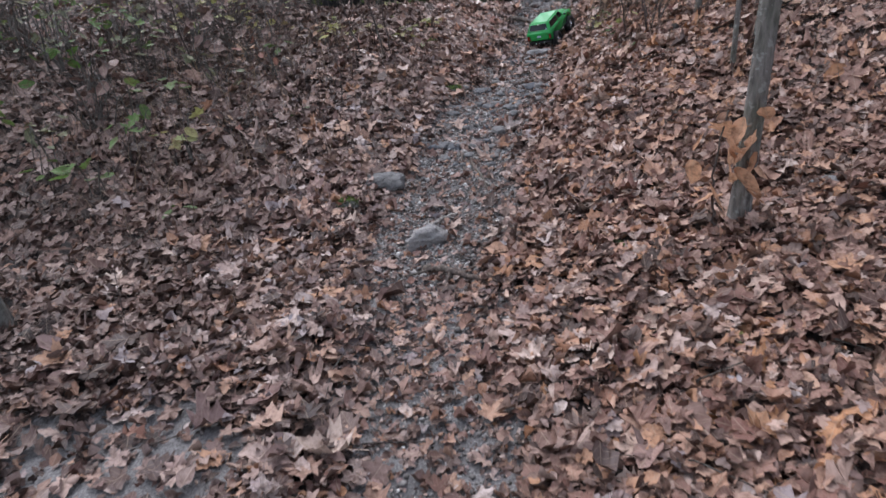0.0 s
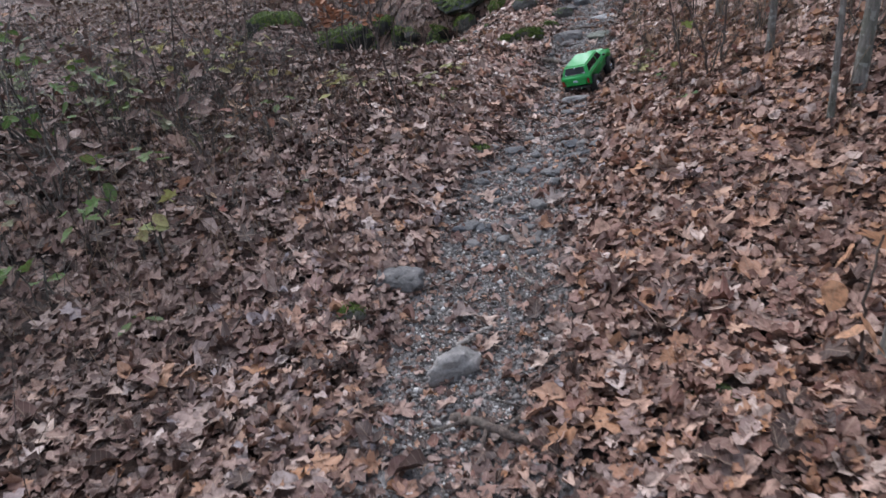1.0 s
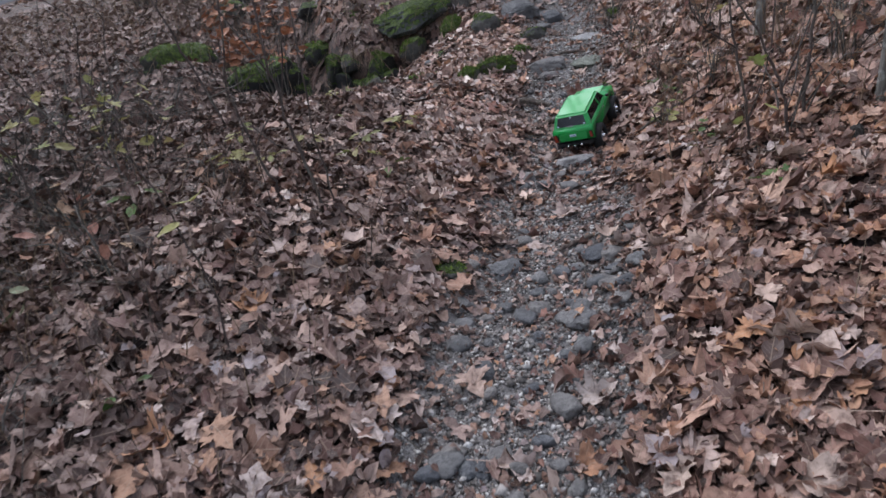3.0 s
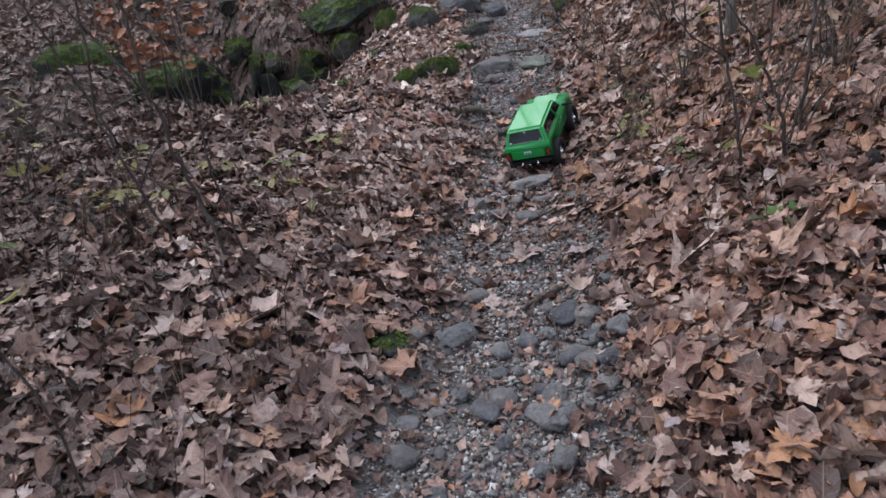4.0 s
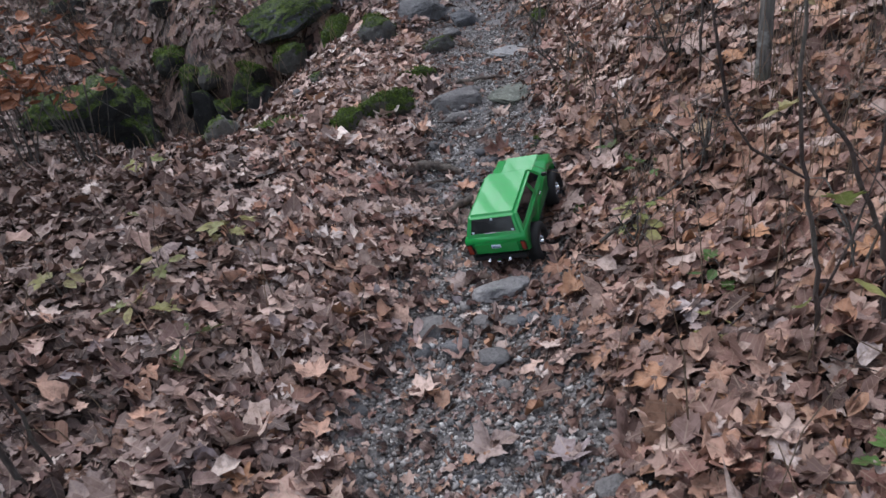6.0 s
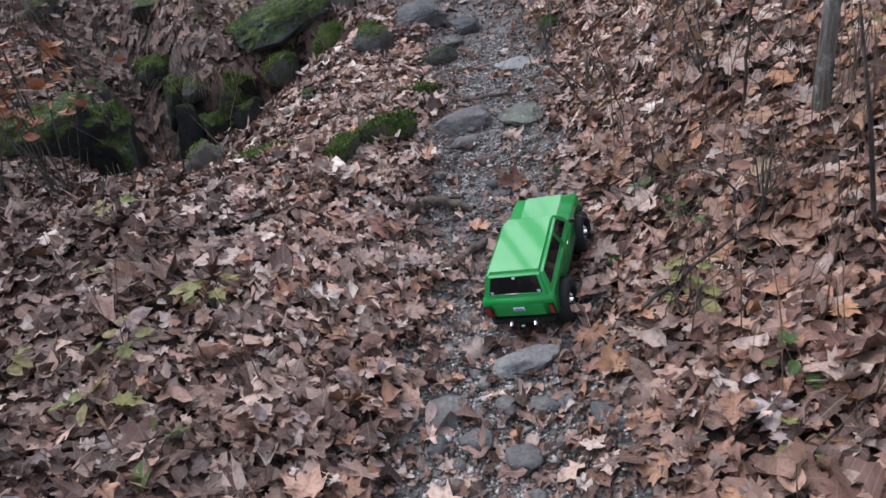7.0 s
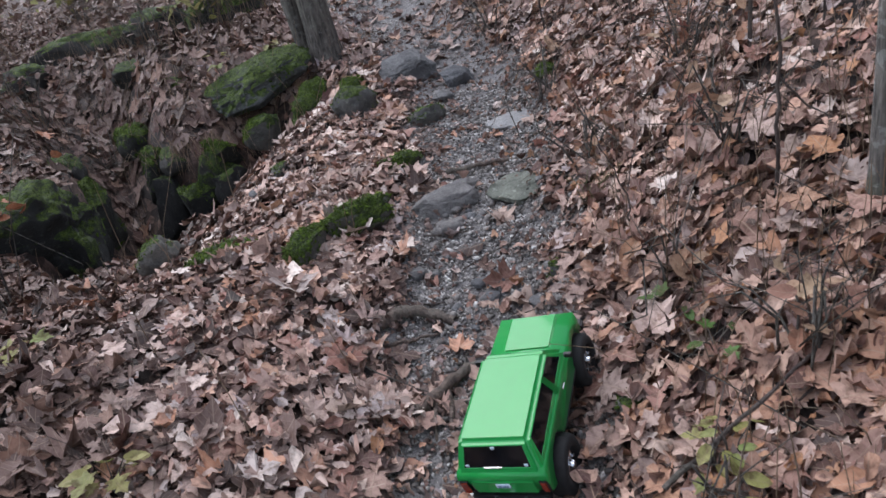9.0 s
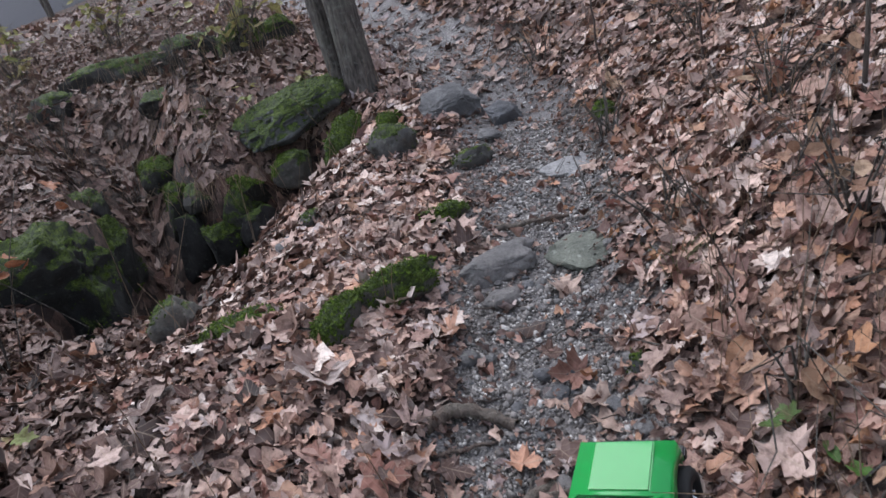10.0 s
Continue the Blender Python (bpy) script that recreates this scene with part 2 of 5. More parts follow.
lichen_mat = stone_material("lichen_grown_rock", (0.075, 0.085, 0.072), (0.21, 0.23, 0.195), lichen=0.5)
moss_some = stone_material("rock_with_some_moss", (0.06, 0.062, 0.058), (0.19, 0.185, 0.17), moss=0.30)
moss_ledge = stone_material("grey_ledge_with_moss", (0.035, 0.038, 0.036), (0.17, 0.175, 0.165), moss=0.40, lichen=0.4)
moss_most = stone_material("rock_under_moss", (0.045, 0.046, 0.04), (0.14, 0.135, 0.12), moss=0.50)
# near-black: the hollow's shade is put into these dark rocks' colour
dark_rock = stone_material("shade_dark_rock", (0.009, 0.009, 0.009), (0.045, 0.043, 0.039), moss=0.34, lichen=0.08)
dark_moss = stone_material("shade_dark_rock_under_moss", (0.009, 0.010, 0.009), (0.042, 0.043, 0.036), moss=0.50, lichen=0.08)
# the valley's haze is put into this grey colour
haze_mat = plain_material("hazy_distant_woods", (0.17, 0.165, 0.17), 0.95, grain=0.5)
bark_grey = bark_material("grey_bark", (0.045, 0.040, 0.036), (0.21, 0.19, 0.17), 0.30, 0.45)
bark_dark = bark_material("dark_bark", (0.020, 0.017, 0.015), (0.135, 0.118, 0.102), 0.0, 0.15)
twig_mat = bark_material("twig_bark", (0.03, 0.021, 0.018), (0.10, 0.072, 0.062))
wood_mat = bark_material("dead_wood", (0.055, 0.04, 0.034), (0.17, 0.125, 0.10))
pale_wood_mat = bark_material("bleached_wood", (0.20, 0.18, 0.16), (0.42, 0.38, 0.34))


# ---- mesh tools ----
def raw_mesh(name, verts, faces, uvs=None):
    """A mesh from arrays: verts (n, 3), faces (m, k) all with k corners, uvs one per corner."""
    verts, faces = np.asarray(verts, np.float32), np.asarray(faces, np.int32)
    me = bpy.data.meshes.new(name)
    m, k = faces.shape
    me.vertices.add(len(verts))
    me.vertices.foreach_set("co", verts.ravel())
    me.loops.add(m * k)
    me.loops.foreach_set("vertex_index", faces.ravel())
    me.polygons.add(m)
    me.polygons.foreach_set("loop_start", np.arange(0, m * k, k, dtype=np.int32))
    me.update(calc_edges=True)
    if uvs is not None:
        me.uv_layers.new(name="UVMap").data.foreach_set("uv", np.asarray(uvs, np.float32).ravel())
    me.validate()
    return me


def mesh_part(name, me, material, parent=None, label="", smooth_shade=False):
    if not me.materials:
        me.materials.append(material)
    if smooth_shade:
        me.polygons.foreach_set("use_smooth", [True] * len(me.polygons))
    ob = new(name, me)
    ob.parent = parent
    if label:
        tagged(ob, label)
    return ob


def part(name, bm, material, parent=None, label="", smooth_shade=False):
    me = bpy.data.meshes.new(name)
    bm.normal_update()
    bm.to_mesh(me)
    bm.free()
    return mesh_part(name, me, material, parent, label, smooth_shade)


def thing(name, at, label, category, group="", kind=""):
    ob = new(name)
    ob.matrix_world = at
    ob.empty_display_size = 0.05
    return tagged(ob, label, category, group, kind)


def tube(points, radii, sides=8, cap=True):
    """Vertices and four-cornered faces of a bent, tapering tube."""
    P = np.asarray(points, float)
    n = len(P)
    T = np.gradient(P, axis=0)
    T /= np.linalg.norm(T, axis=1)[:, None] + 1e-9
    ref = np.array([1.0, 0, 0]) if abs(T[:, 0]).mean() < 0.8 else np.array([0, 1.0, 0])
    U = np.cross(T, ref)
    U /= np.linalg.norm(U, axis=1)[:, None] + 1e-9
    V = np.cross(T, U)
    a = np.linspace(0, 2 * np.pi, sides, endpoint=False)
    ring = np.cos(a)[None, :, None] * U[:, None, :] + np.sin(a)[None, :, None] * V[:, None, :]
    verts = (P[:, None, :] + ring * np.asarray(radii, float)[:, None, None]).reshape(-1, 3)
    i, j = np.meshgrid(np.arange(n - 1), np.arange(sides), indexing="ij")
    j2 = (j + 1) % sides
    faces = np.stack([i * sides + j, i * sides + j2, (i + 1) * sides + j2, (i + 1) * sides + j], -1).reshape(-1, 4)
    return verts, faces


def join_arrays(pieces):
    vs, fs, base = [], [], 0
    for v, f in pieces:
        vs.append(v)
        fs.append(np.asarray(f) + base)
        base += len(v)
    return np.concatenate(vs), np.concatenate(fs)


def wobble(x, y, size, seed=0):
    """A smooth uneven field of about -1 to 1, whose waves are about size metres long."""
    rng = np.random.default_rng(seed)
    out = 0
    for k in range(7):
        a, ph, f = rng.uniform(0, 6.283), rng.uniform(0, 6.283), 6.283 / size * rng.uniform(0.6, 1.7)
        out = out + np.sin(f * (x * np.cos(a) + y * np.sin(a)) + ph)
    return out / 3.5


# ---- the lie of the land ----
PROFILE_Y = (-6.0, 0.5, 1.9, 2.8, 3.7, 4.6, 5.6, 6.2, 6.7, 7.2, 7.9, 8.4, 9.7, 12.0, 16.0, 26.0, 60.0)
PROFILE_Z = (-0.10, 0.00, -0.02, -0.06, 0.05, 0.10, 0.06, 0.12, 0.19, 0.26, 0.28, 0.31, 0.43, 0.62, 0.95, 1.5, 2.4)
TRAIL_Y = (-6.0, 0.0, 2.0, 2.7, 3.4, 3.9, 4.6, 5.3, 5.9, 6.5, 7.2, 7.9, 8.6, 9.3, 10.2, 11.2, 12.5, 16.0, 60.0)
TRAIL_X = (0.2, 0.0, -0.14, -0.17, -0.02, 0.12, 0.34, 0.51, 0.68, 0.78, 0.95, 1.13, 1.19, 1.15, 1.04, 0.86, 0.55, -0.5, -8.0)


def smooth(v, ys, zs):
    """A soft reading of a table: the mean of three linear readings."""
    return sum(np.interp(v + d, ys, zs) for d in (-0.25, 0.0, 0.25)) / 3


def step01(v, lo, hi):
    t = np.clip((v - lo) / (hi - lo), 0, 1)
    return t * t * (3 - 2 * t)


def trail_x(y):
    return smooth(y, TRAIL_Y, TRAIL_X)


def bump(x, y, cx, cy, rx, ry):
    return np.exp(-((x - cx) / rx) ** 2 - ((y - cy) / ry) ** 2)


def land(x, y):
    """The height of the ground, with no grain."""
    x, y = np.asarray(x, float), np.asarray(y, float)
    z = smooth(y, PROFILE_Y, PROFILE_Z)
    d = x - trail_x(y)
    # the bank that rises away from the trail's right side, gentler at the start
    out = np.maximum(d - 0.12, 0)
    z = z + out * (0.09 + 0.21 * step01(y, 2.7, 6.0)) * (1 + 0.15 * np.minimum(out, 5)) * step01(9.0 - 0.22 * out, 0, 6)
    # the left side: a low shoulder, then a fall towards the valley
    left = np.maximum(-d - 0.2, 0)
    z = z + 0.21 * np.minimum(left, 1.0) * step01(y, 2.6, 4.8) * (1 - 0.75 * step01(y, 6.2, 7.4))
    z = z - 0.05 * np.maximum(left - 2.5, 0) * step01(y, 6, 14) - 0.10 * np.maximum(left - 9.0, 0)
    z = z + 0.10 * np.maximum(np.hypot(x, y) - 70, 0)
    z = z + 0.16 * np.maximum(-x - 1.5, 0) * step01(y, 2.5, 4.0) * (1 - step01(y, 5.0, 6.5)) * (1 - step01(-x, 3, 6))
    # the rocky hollow left of the trail: a sagging rim, a ravine from behind, a pit at its mouth
    z = z - 0.16 * step01(y, 6.6, 7.4) * step01(left, 0.5, 1.3) * (1 - step01(y, 9.2, 10.2))
    z = z - 0.20 * bump(x, y, -0.45, 8.45, 0.34, 0.55)
    z = z + 0.30 * bump(x, y, -2.0, 8.2, 0.45, 0.6)
    z = z - 0.36 * bump(x, y, -0.14, 8.98, 0.30, 0.34)
    z = z - 0.30 * bump(x, y, -0.02, 9.30, 0.36, 0.28)
    z = z + 0.16 * bump(x, y, -0.55, 10.6, 1.0, 0.7)
    # a gully comes down from behind and ends in a pit between a boulder and a rock face
    edge = 0.05 * wobble(x, y, 0.5, 51)
    east = np.interp(y, (7.6, 8.0, 8.6, 9.05, 9.3, 9.7, 10.5, 11.6), (-0.52, -0.40, -0.34, -0.34, -0.86, -1.0, -1.2, -1.6)) + edge
    west = np.interp(y, (7.6, 8.0, 9.0, 9.5, 10.5, 11.6), (-0.90, -1.10, -1.16, -1.40, -1.90, -2.4)) + edge
    soft = np.interp(y, (9.0, 9.7), (0.08, 0.36))
    inside = step01(x, west - soft, west + soft) * (1 - step01(x, east - soft, east + soft)) * step01(y, 7.62, 7.80) * (1 - step01(y, 10.6, 11.6))
    bed = np.interp(y, (7.6, 8.2, 8.6, 8.9, 9.3, 9.8, 10.5, 11.6), (-1.15, -1.15, -1.0, -0.78, -0.42, -0.10, 0.05, 0.25))
    return z + (np.minimum(z, bed) - z) * inside

# ---- the ground ----
def trail_mask(x, y):
    """1 on the bare trail, 0 among the leaves."""
    half = np.interp(y, (-2, 2.0, 2.7, 3.3, 4.0, 4.9, 5.5, 6.2, 6.8, 7.5, 8.5, 9.5, 12.0, 40.0), (0.14, 0.22, 0.28, 0.27, 0.29, 0.30, 0.26, 0.26, 0.32, 0.34, 0.34, 0.35, 0.40, 0.4))
    d = np.abs(x - trail_x(y)) + 0.06 * wobble(x, y, 0.35, 3) + 0.05 * wobble(x, y, 0.9, 4)
    bare = 1.6 * bump(x, y, -0.95, 1.55, 0.42, 0.30) + 0.25 * wobble(x, y, 0.3, 6) - 0.35
    return np.maximum(1 - step01(d, half - 0.07, half + 0.10), step01(bare, 0.0, 0.6))


def ground_z(x, y):
    """The height of the ground with its small unevenness."""
    x, y = np.asarray(x, float), np.asarray(y, float)
    m = trail_mask(x, y)
    z = land(x, y) + (1 - 0.6 * m) * (0.018 * wobble(x, y, 0.55, 11) + 0.010 * wobble(x, y, 0.22, 12)) - 0.02 * m
    return z + 0.006 * wobble(x, y, 0.12, 13)


def spaced(lo, hi, fine, reach, growth=1.22):
    """Coordinates that are evenly fine from lo to hi and then widen out to reach."""
    mid = list(np.arange(lo, hi, fine))
    step, v, after = fine, mid[-1], []
    while v < reach[1]:
        step *= growth
        v += step
        after.append(v)
    step, v, before = fine, lo, []
    while v > reach[0]:
        step *= growth
        v -= step
        before.append(v)
    return np.array(before[::-1] + mid + after)


gx, gy = spaced(-3.0, 3.2, 0.035, (-400, 400)), spaced(0.6, 11.5, 0.035, (-300, 600))
GX, GY = np.meshgrid(gx, gy)
GZ = ground_z(GX, GY)
ni, nj = GX.shape
ii, jj = np.meshgrid(np.arange(ni - 1), np.arange(nj - 1), indexing="ij")
quads = np.stack([ii * nj + jj, ii * nj + jj + 1, (ii + 1) * nj + jj + 1, (ii + 1) * nj + jj], -1).reshape(-1, 4)
ground_mesh = raw_mesh("ground", np.stack([GX, GY, GZ], -1).reshape(-1, 3), quads)
ground_mesh.attributes.new("trail", "FLOAT", "POINT").data.foreach_set("value", trail_mask(GX, GY).ravel().astype(np.float32))
ground = tagged(mesh_part("ground", ground_mesh, soil, None, "", True), "dark leaf mould with a trodden gritty footpath", "ground", kind="structure")


# ---- leaves ----
MAPLE = ((0.10, -0.05), (0.33, -0.10), (0.31, 0.00), (0.25, 0.07), (0.36, 0.16), (0.54, 0.26), (0.49, 0.34), (0.57, 0.44), (0.40, 0.42),
         (0.30, 0.46), (0.20, 0.44), (0.26, 0.56), (0.32, 0.66), (0.20, 0.70), (0.14, 0.80))
OAK = ((0.05, 0.02), (0.10, 0.12), (0.24, 0.16), (0.13, 0.26), (0.15, 0.34), (0.33, 0.42), (0.17, 0.50), (0.18, 0.58), (0.30, 0.70), (0.15, 0.74), (0.12, 0.88))
OVAL = ((0.14, 0.05), (0.25, 0.22), (0.30, 0.42), (0.26, 0.62), (0.15, 0.83))
FAR = ((0.33, -0.08), (0.25, 0.07), (0.56, 0.36), (0.20, 0.45), (0.30, 0.68))


def leaf_shape(half, rng, curl=1.0, rings=1, stem=False):
    """Vertices, triangles and flat coordinates of one curled leaf about 1 wide, lying in x and y."""
    right = [(x * rng.uniform(0.86, 1.1), y + rng.uniform(-0.02, 0.02)) for x, y in half]
    left = [(-x * rng.uniform(0.86, 1.1), y + rng.uniform(-0.02, 0.02)) for x, y in half]
    outline = np.array([(0, 0.0)] + right + [(0, 1.0)] + left[::-1])
    mid = np.array([0, 0.30 if half is not OVAL and half is not OAK else 0.45])
    n = len(outline)
    loops = [mid + (outline - mid) * (k + 1) / rings for k in range(rings)]
    flat = np.concatenate([[mid]] + loops)
    tris = [(0, 1 + i, 1 + (i + 1) % n) for i in range(n)]
    for k in range(rings - 1):
        a, b = 1 + k * n, 1 + (k + 1) * n
        for i in range(n):
            j = (i + 1) % n
            tris += [(a + i, b + i, b + j), (a + i, b + j, a + j)]
    x, y = flat[:, 0], flat[:, 1] - 0.4
    z = curl * (rng.uniform(-0.1, 0.9) * x * x + rng.uniform(-0.5, 0.7) * y * y + rng.uniform(-0.45, 0.45) * x * y + rng.uniform(-0.35, 0.65) * np.abs(x))
    z = z + curl * 0.085 * np.sin(9 * x + rng.uniform(0, 6)) * np.sin(8 * y + rng.uniform(0, 6))
    v = np.stack([flat[:, 0], y, z], -1)
    uv = np.stack([flat[:, 0], flat[:, 1]], -1)
    if stem:
        b = len(v)
        bend = rng.uniform(-0.12, 0.12)
        extra = np.array([(-0.012, -0.40, v[1, 2]), (0.012, -0.40, v[1, 2]), (bend + 0.01, -0.85, v[1, 2] + 0.04), (bend - 0.01, -0.85, v[1, 2] + 0.04)])
        v, uv = np.concatenate([v, extra]), np.concatenate([uv, np.zeros((4, 2))])
        tris += [(b, b + 1, b + 2), (b, b + 2, b + 3)]
    return v, np.array(tris), uv


def turned(yaw, tilt, towards):
    """Rotation matrices: a turn about z, then a tilt about a level axis."""
    c, s = np.cos(yaw), np.sin(yaw)
    o, l = np.zeros_like(c), np.ones_like(c)
    rz = np.stack([np.stack([c, -s, o], -1), np.stack([s, c, o], -1), np.stack([o, o, l], -1)], -2)
    ax, ay = np.cos(towards), np.sin(towards)
    ct, st = np.cos(tilt), np.sin(tilt)
    rt = np.stack([np.stack([ct + ax * ax * (1 - ct), ax * ay * (1 - ct), ay * st], -1),
                   np.stack([ax * ay * (1 - ct), ct + ay * ay * (1 - ct), -ax * st], -1),
                   np.stack([-ay * st, ax * st, ct], -1)], -2)
    return rt @ rz


def strew(name, shapes, xyz, size, tilt_deg, rng, slope=True):
    """One mesh of many small pieces laid on the ground."""
    n = len(xyz)
    R = turned(rng.uniform(0, 6.283, n), np.radians(np.abs(rng.normal(0, tilt_deg, n))), rng.uniform(0, 6.283, n))
    pick = rng.integers(0, len(shapes), n)
    if slope:
        e = 0.05
        sx = (land(xyz[:, 0] + e, xyz[:, 1]) - land(xyz[:, 0] - e, xyz[:, 1])) / (2 * e)
        sy = (land(xyz[:, 0], xyz[:, 1] + e) - land(xyz[:, 0], xyz[:, 1] - e)) / (2 * e)
    vs, fs, us, base = [], [], [], 0
    for k, (v, f, uv) in enumerate(shapes):
        idx = np.nonzero(pick == k)[0]
        if not len(idx):
            continue
        w = np.einsum("nij,vj->nvi", R[idx], v) * size[idx][:, None, None]
        if slope:
            w[..., 2] += w[..., 0] * np.clip(sx[idx], -1, 1)[:, None] + w[..., 1] * np.clip(sy[idx], -1, 1)[:, None]
        w += xyz[idx][:, None, :]
        vs.append(w.reshape(-1, 3))
        fs.append((f[None] + base + (np.arange(len(idx)) * len(v))[:, None, None]).reshape(-1, 3))
        us.append(np.broadcast_to(uv[f.ravel()], (len(idx), f.size, 2)).reshape(-1, 2))
        base += len(idx) * len(v)
    return raw_mesh(name, np.concatenate(vs), np.concatenate(fs), np.concatenate(us))


rng = np.random.default_rng(5)
near_shapes = [leaf_shape(MAPLE, rng, rng.uniform(0.3, 1.3)) for _ in range(16)] + [leaf_shape(OAK, rng, 1.0) for _ in range(6)] + [leaf_shape(OVAL, rng, 1.6) for _ in range(6)]
far_shapes = [leaf_shape(FAR, rng, 1.3) for _ in range(8)]


def litter_spots(n, x0, x1, y0, y1, lift, on_trail):
    x, y = rng.uniform(x0, x1, n), rng.uniform(y0, y1, n)
    m = trail_mask(x, y)
    share = on_trail + 0.24 * (1 - step01(y, 2.2, 2.8)) + 0.16 * step01(y, 5.0, 5.3) * (1 - step01(y, 6.1, 6.4))
    keep = rng.uniform(0, 1, n) > m * (1 - share)
    steep = np.hypot(land(x + 0.05, y) - land(x - 0.05, y), land(x, y + 0.05) - land(x, y - 0.05)) / 0.1
    hollow = np.exp(-(((x + 0.78) / 0.40) ** 2 + ((y - 8.25) / 0.70) ** 2) ** 4)
    # thins out unevenly towards the sides of the stretch
    rim = np.minimum(np.minimum(x - x0, x1 - x), np.minimum(y - y0, y1 - y)) + 0.35 * wobble(x, y, 1.3, 41)
    keep &= rng.uniform(0, 1, n) < step01(rim, -0.2, 1.0)
    keep &= rng.uniform(0, 1, n) > np.maximum(step01(steep, 0.9, 1.7), np.maximum(0.80 * hollow, 0.2 * step01(-x, 0.1, 0.8) * step01(y, 7.9, 8.6)))
    x, y = x[keep], y[keep]
    z = ground_z(x, y) + rng.uniform(0.002, lift, len(x)) * (1 - 0.6 * trail_mask(x, y))
    return np.stack([x, y, z], -1)


fallen = thing("fallen_leaves", pose(0, 0, 0), "dry brown and orange maple leaves covering the forest floor", "leaf litter", kind="stuff")
spots = np.concatenate([litter_spots(50000, -3.4, 3.6, 0.1, 10.2, 0.045, 0.03), litter_spots(32000, -1.9, 2.1, 0.9, 8.6, 0.05, 0.03)])
# left: darker browns with shade put into the colour; right: fresh ones
left_of_trail = trail_x(spots[:, 1]) - spots[:, 0] + rng.normal(0, 0.45, len(spots))
dark_from = 0.90 + 0.5 * step01(spots[:, 1], 6.2, 7.2)
left_bank = (left_of_trail > 0.1) & (spots[:, 1] + rng.normal(0, 0.4, len(spots)) > 4.9)
right_bank = left_of_trail < -0.25
faded = right_bank & (rng.uniform(0, 1, len(spots)) < 0.85 * step01(spots[:, 1], 5.8, 7.2))
right_bank &= ~faded
for material, there in ((litter_mat, (left_of_trail < dark_from) & ~left_bank & ~right_bank & ~faded), (rosy_mat, ((left_of_trail < dark_from) & left_bank) | faded), (russet_mat, right_bank), (shade_brown_mat, left_of_trail >= dark_from)):
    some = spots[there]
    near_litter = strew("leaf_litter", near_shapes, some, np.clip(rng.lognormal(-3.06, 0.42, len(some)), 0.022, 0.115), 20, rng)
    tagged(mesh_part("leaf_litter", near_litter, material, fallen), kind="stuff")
# broken, tightly curled bits that fill the gaps between
bits = np.concatenate([litter_spots(30000, -3.4, 3.6, 0.1, 10.2, 0.03, 0.07), litter_spots(22000, -1.9, 2.1, 0.9, 8.6, 0.055, 0.07)])
curled = [leaf_shape(OVAL, rng, 2.6) for _ in range(8)]
for material, there in ((shade_brown_mat, bits[:, 0] < trail_x(bits[:, 1]) - 0.9), (litter_mat, (np.abs(bits[:, 0] - trail_x(bits[:, 1]) + 0.45) <= 0.45) & (bits[:, 1] < 5.8)), (rosy_mat, (np.abs(bits[:, 0] - trail_x(bits[:, 1]) + 0.45) <= 0.45) & (bits[:, 1] >= 5.8)), (russet_mat, bits[:, 0] >= trail_x(bits[:, 1]))):
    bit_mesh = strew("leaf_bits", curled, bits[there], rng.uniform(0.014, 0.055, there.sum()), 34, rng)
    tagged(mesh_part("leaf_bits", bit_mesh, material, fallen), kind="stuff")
far_bank = litter_spots(15000, -5.2, 3.2, 8.4, 15.8, 0.05, 0.16)
for material, there in ((litter_mat, far_bank[:, 0] > 0.1), (shade_brown_mat, far_bank[:, 0] <= 0.1)):
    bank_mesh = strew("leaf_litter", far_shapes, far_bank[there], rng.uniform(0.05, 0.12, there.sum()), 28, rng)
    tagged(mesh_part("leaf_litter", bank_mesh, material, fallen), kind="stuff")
spots = litter_spots(62000, -9.0, 10.0, -7.0, 18.0, 0.05, 0.12)
inner = step01(np.minimum(np.minimum(spots[:, 0] + 3.3, 3.5 - spots[:, 0]), np.minimum(spots[:, 1] - 0.2, 10.1 - spots[:, 1])), -0.1, 0.9)
spots = spots[rng.uniform(0, 1, len(spots)) > inner]
left_of_trail = trail_x(spots[:, 1]) - spots[:, 0] + rng.normal(0, 0.45, len(spots))
dark_from = 0.90 + 0.5 * step01(spots[:, 1], 6.2, 7.2)
for material, there in ((litter_mat, left_of_trail < dark_from), (shade_brown_mat, left_of_trail >= dark_from)):
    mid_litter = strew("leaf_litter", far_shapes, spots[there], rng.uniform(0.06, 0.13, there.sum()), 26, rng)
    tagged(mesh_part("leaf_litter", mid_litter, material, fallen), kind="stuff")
spots = litter_spots(18000, -28.0, 28.0, -18.0, 50.0, 0.08, 0.2)
spots = spots[(spots[:, 1] > 16.8) | (spots[:, 1] < -6.0) | (spots[:, 0] < -8.0) | (spots[:, 0] > 9.0)]
far_litter = strew("leaf_litter", far_shapes, spots, rng.uniform(0.16, 0.3, len(spots)), 26, rng)
tagged(mesh_part("leaf_litter", far_litter, litter_mat, fallen), kind="stuff")

# the leaves on top, each of its own
top_meshes = []
for half, count in ((MAPLE, 9), (OAK, 3)):
    for _ in range(count):
        v, f, uv = leaf_shape(half, rng, 1.1, 3, True)
        top_meshes.append(raw_mesh("leaf", v, f, uv[f.ravel()]))
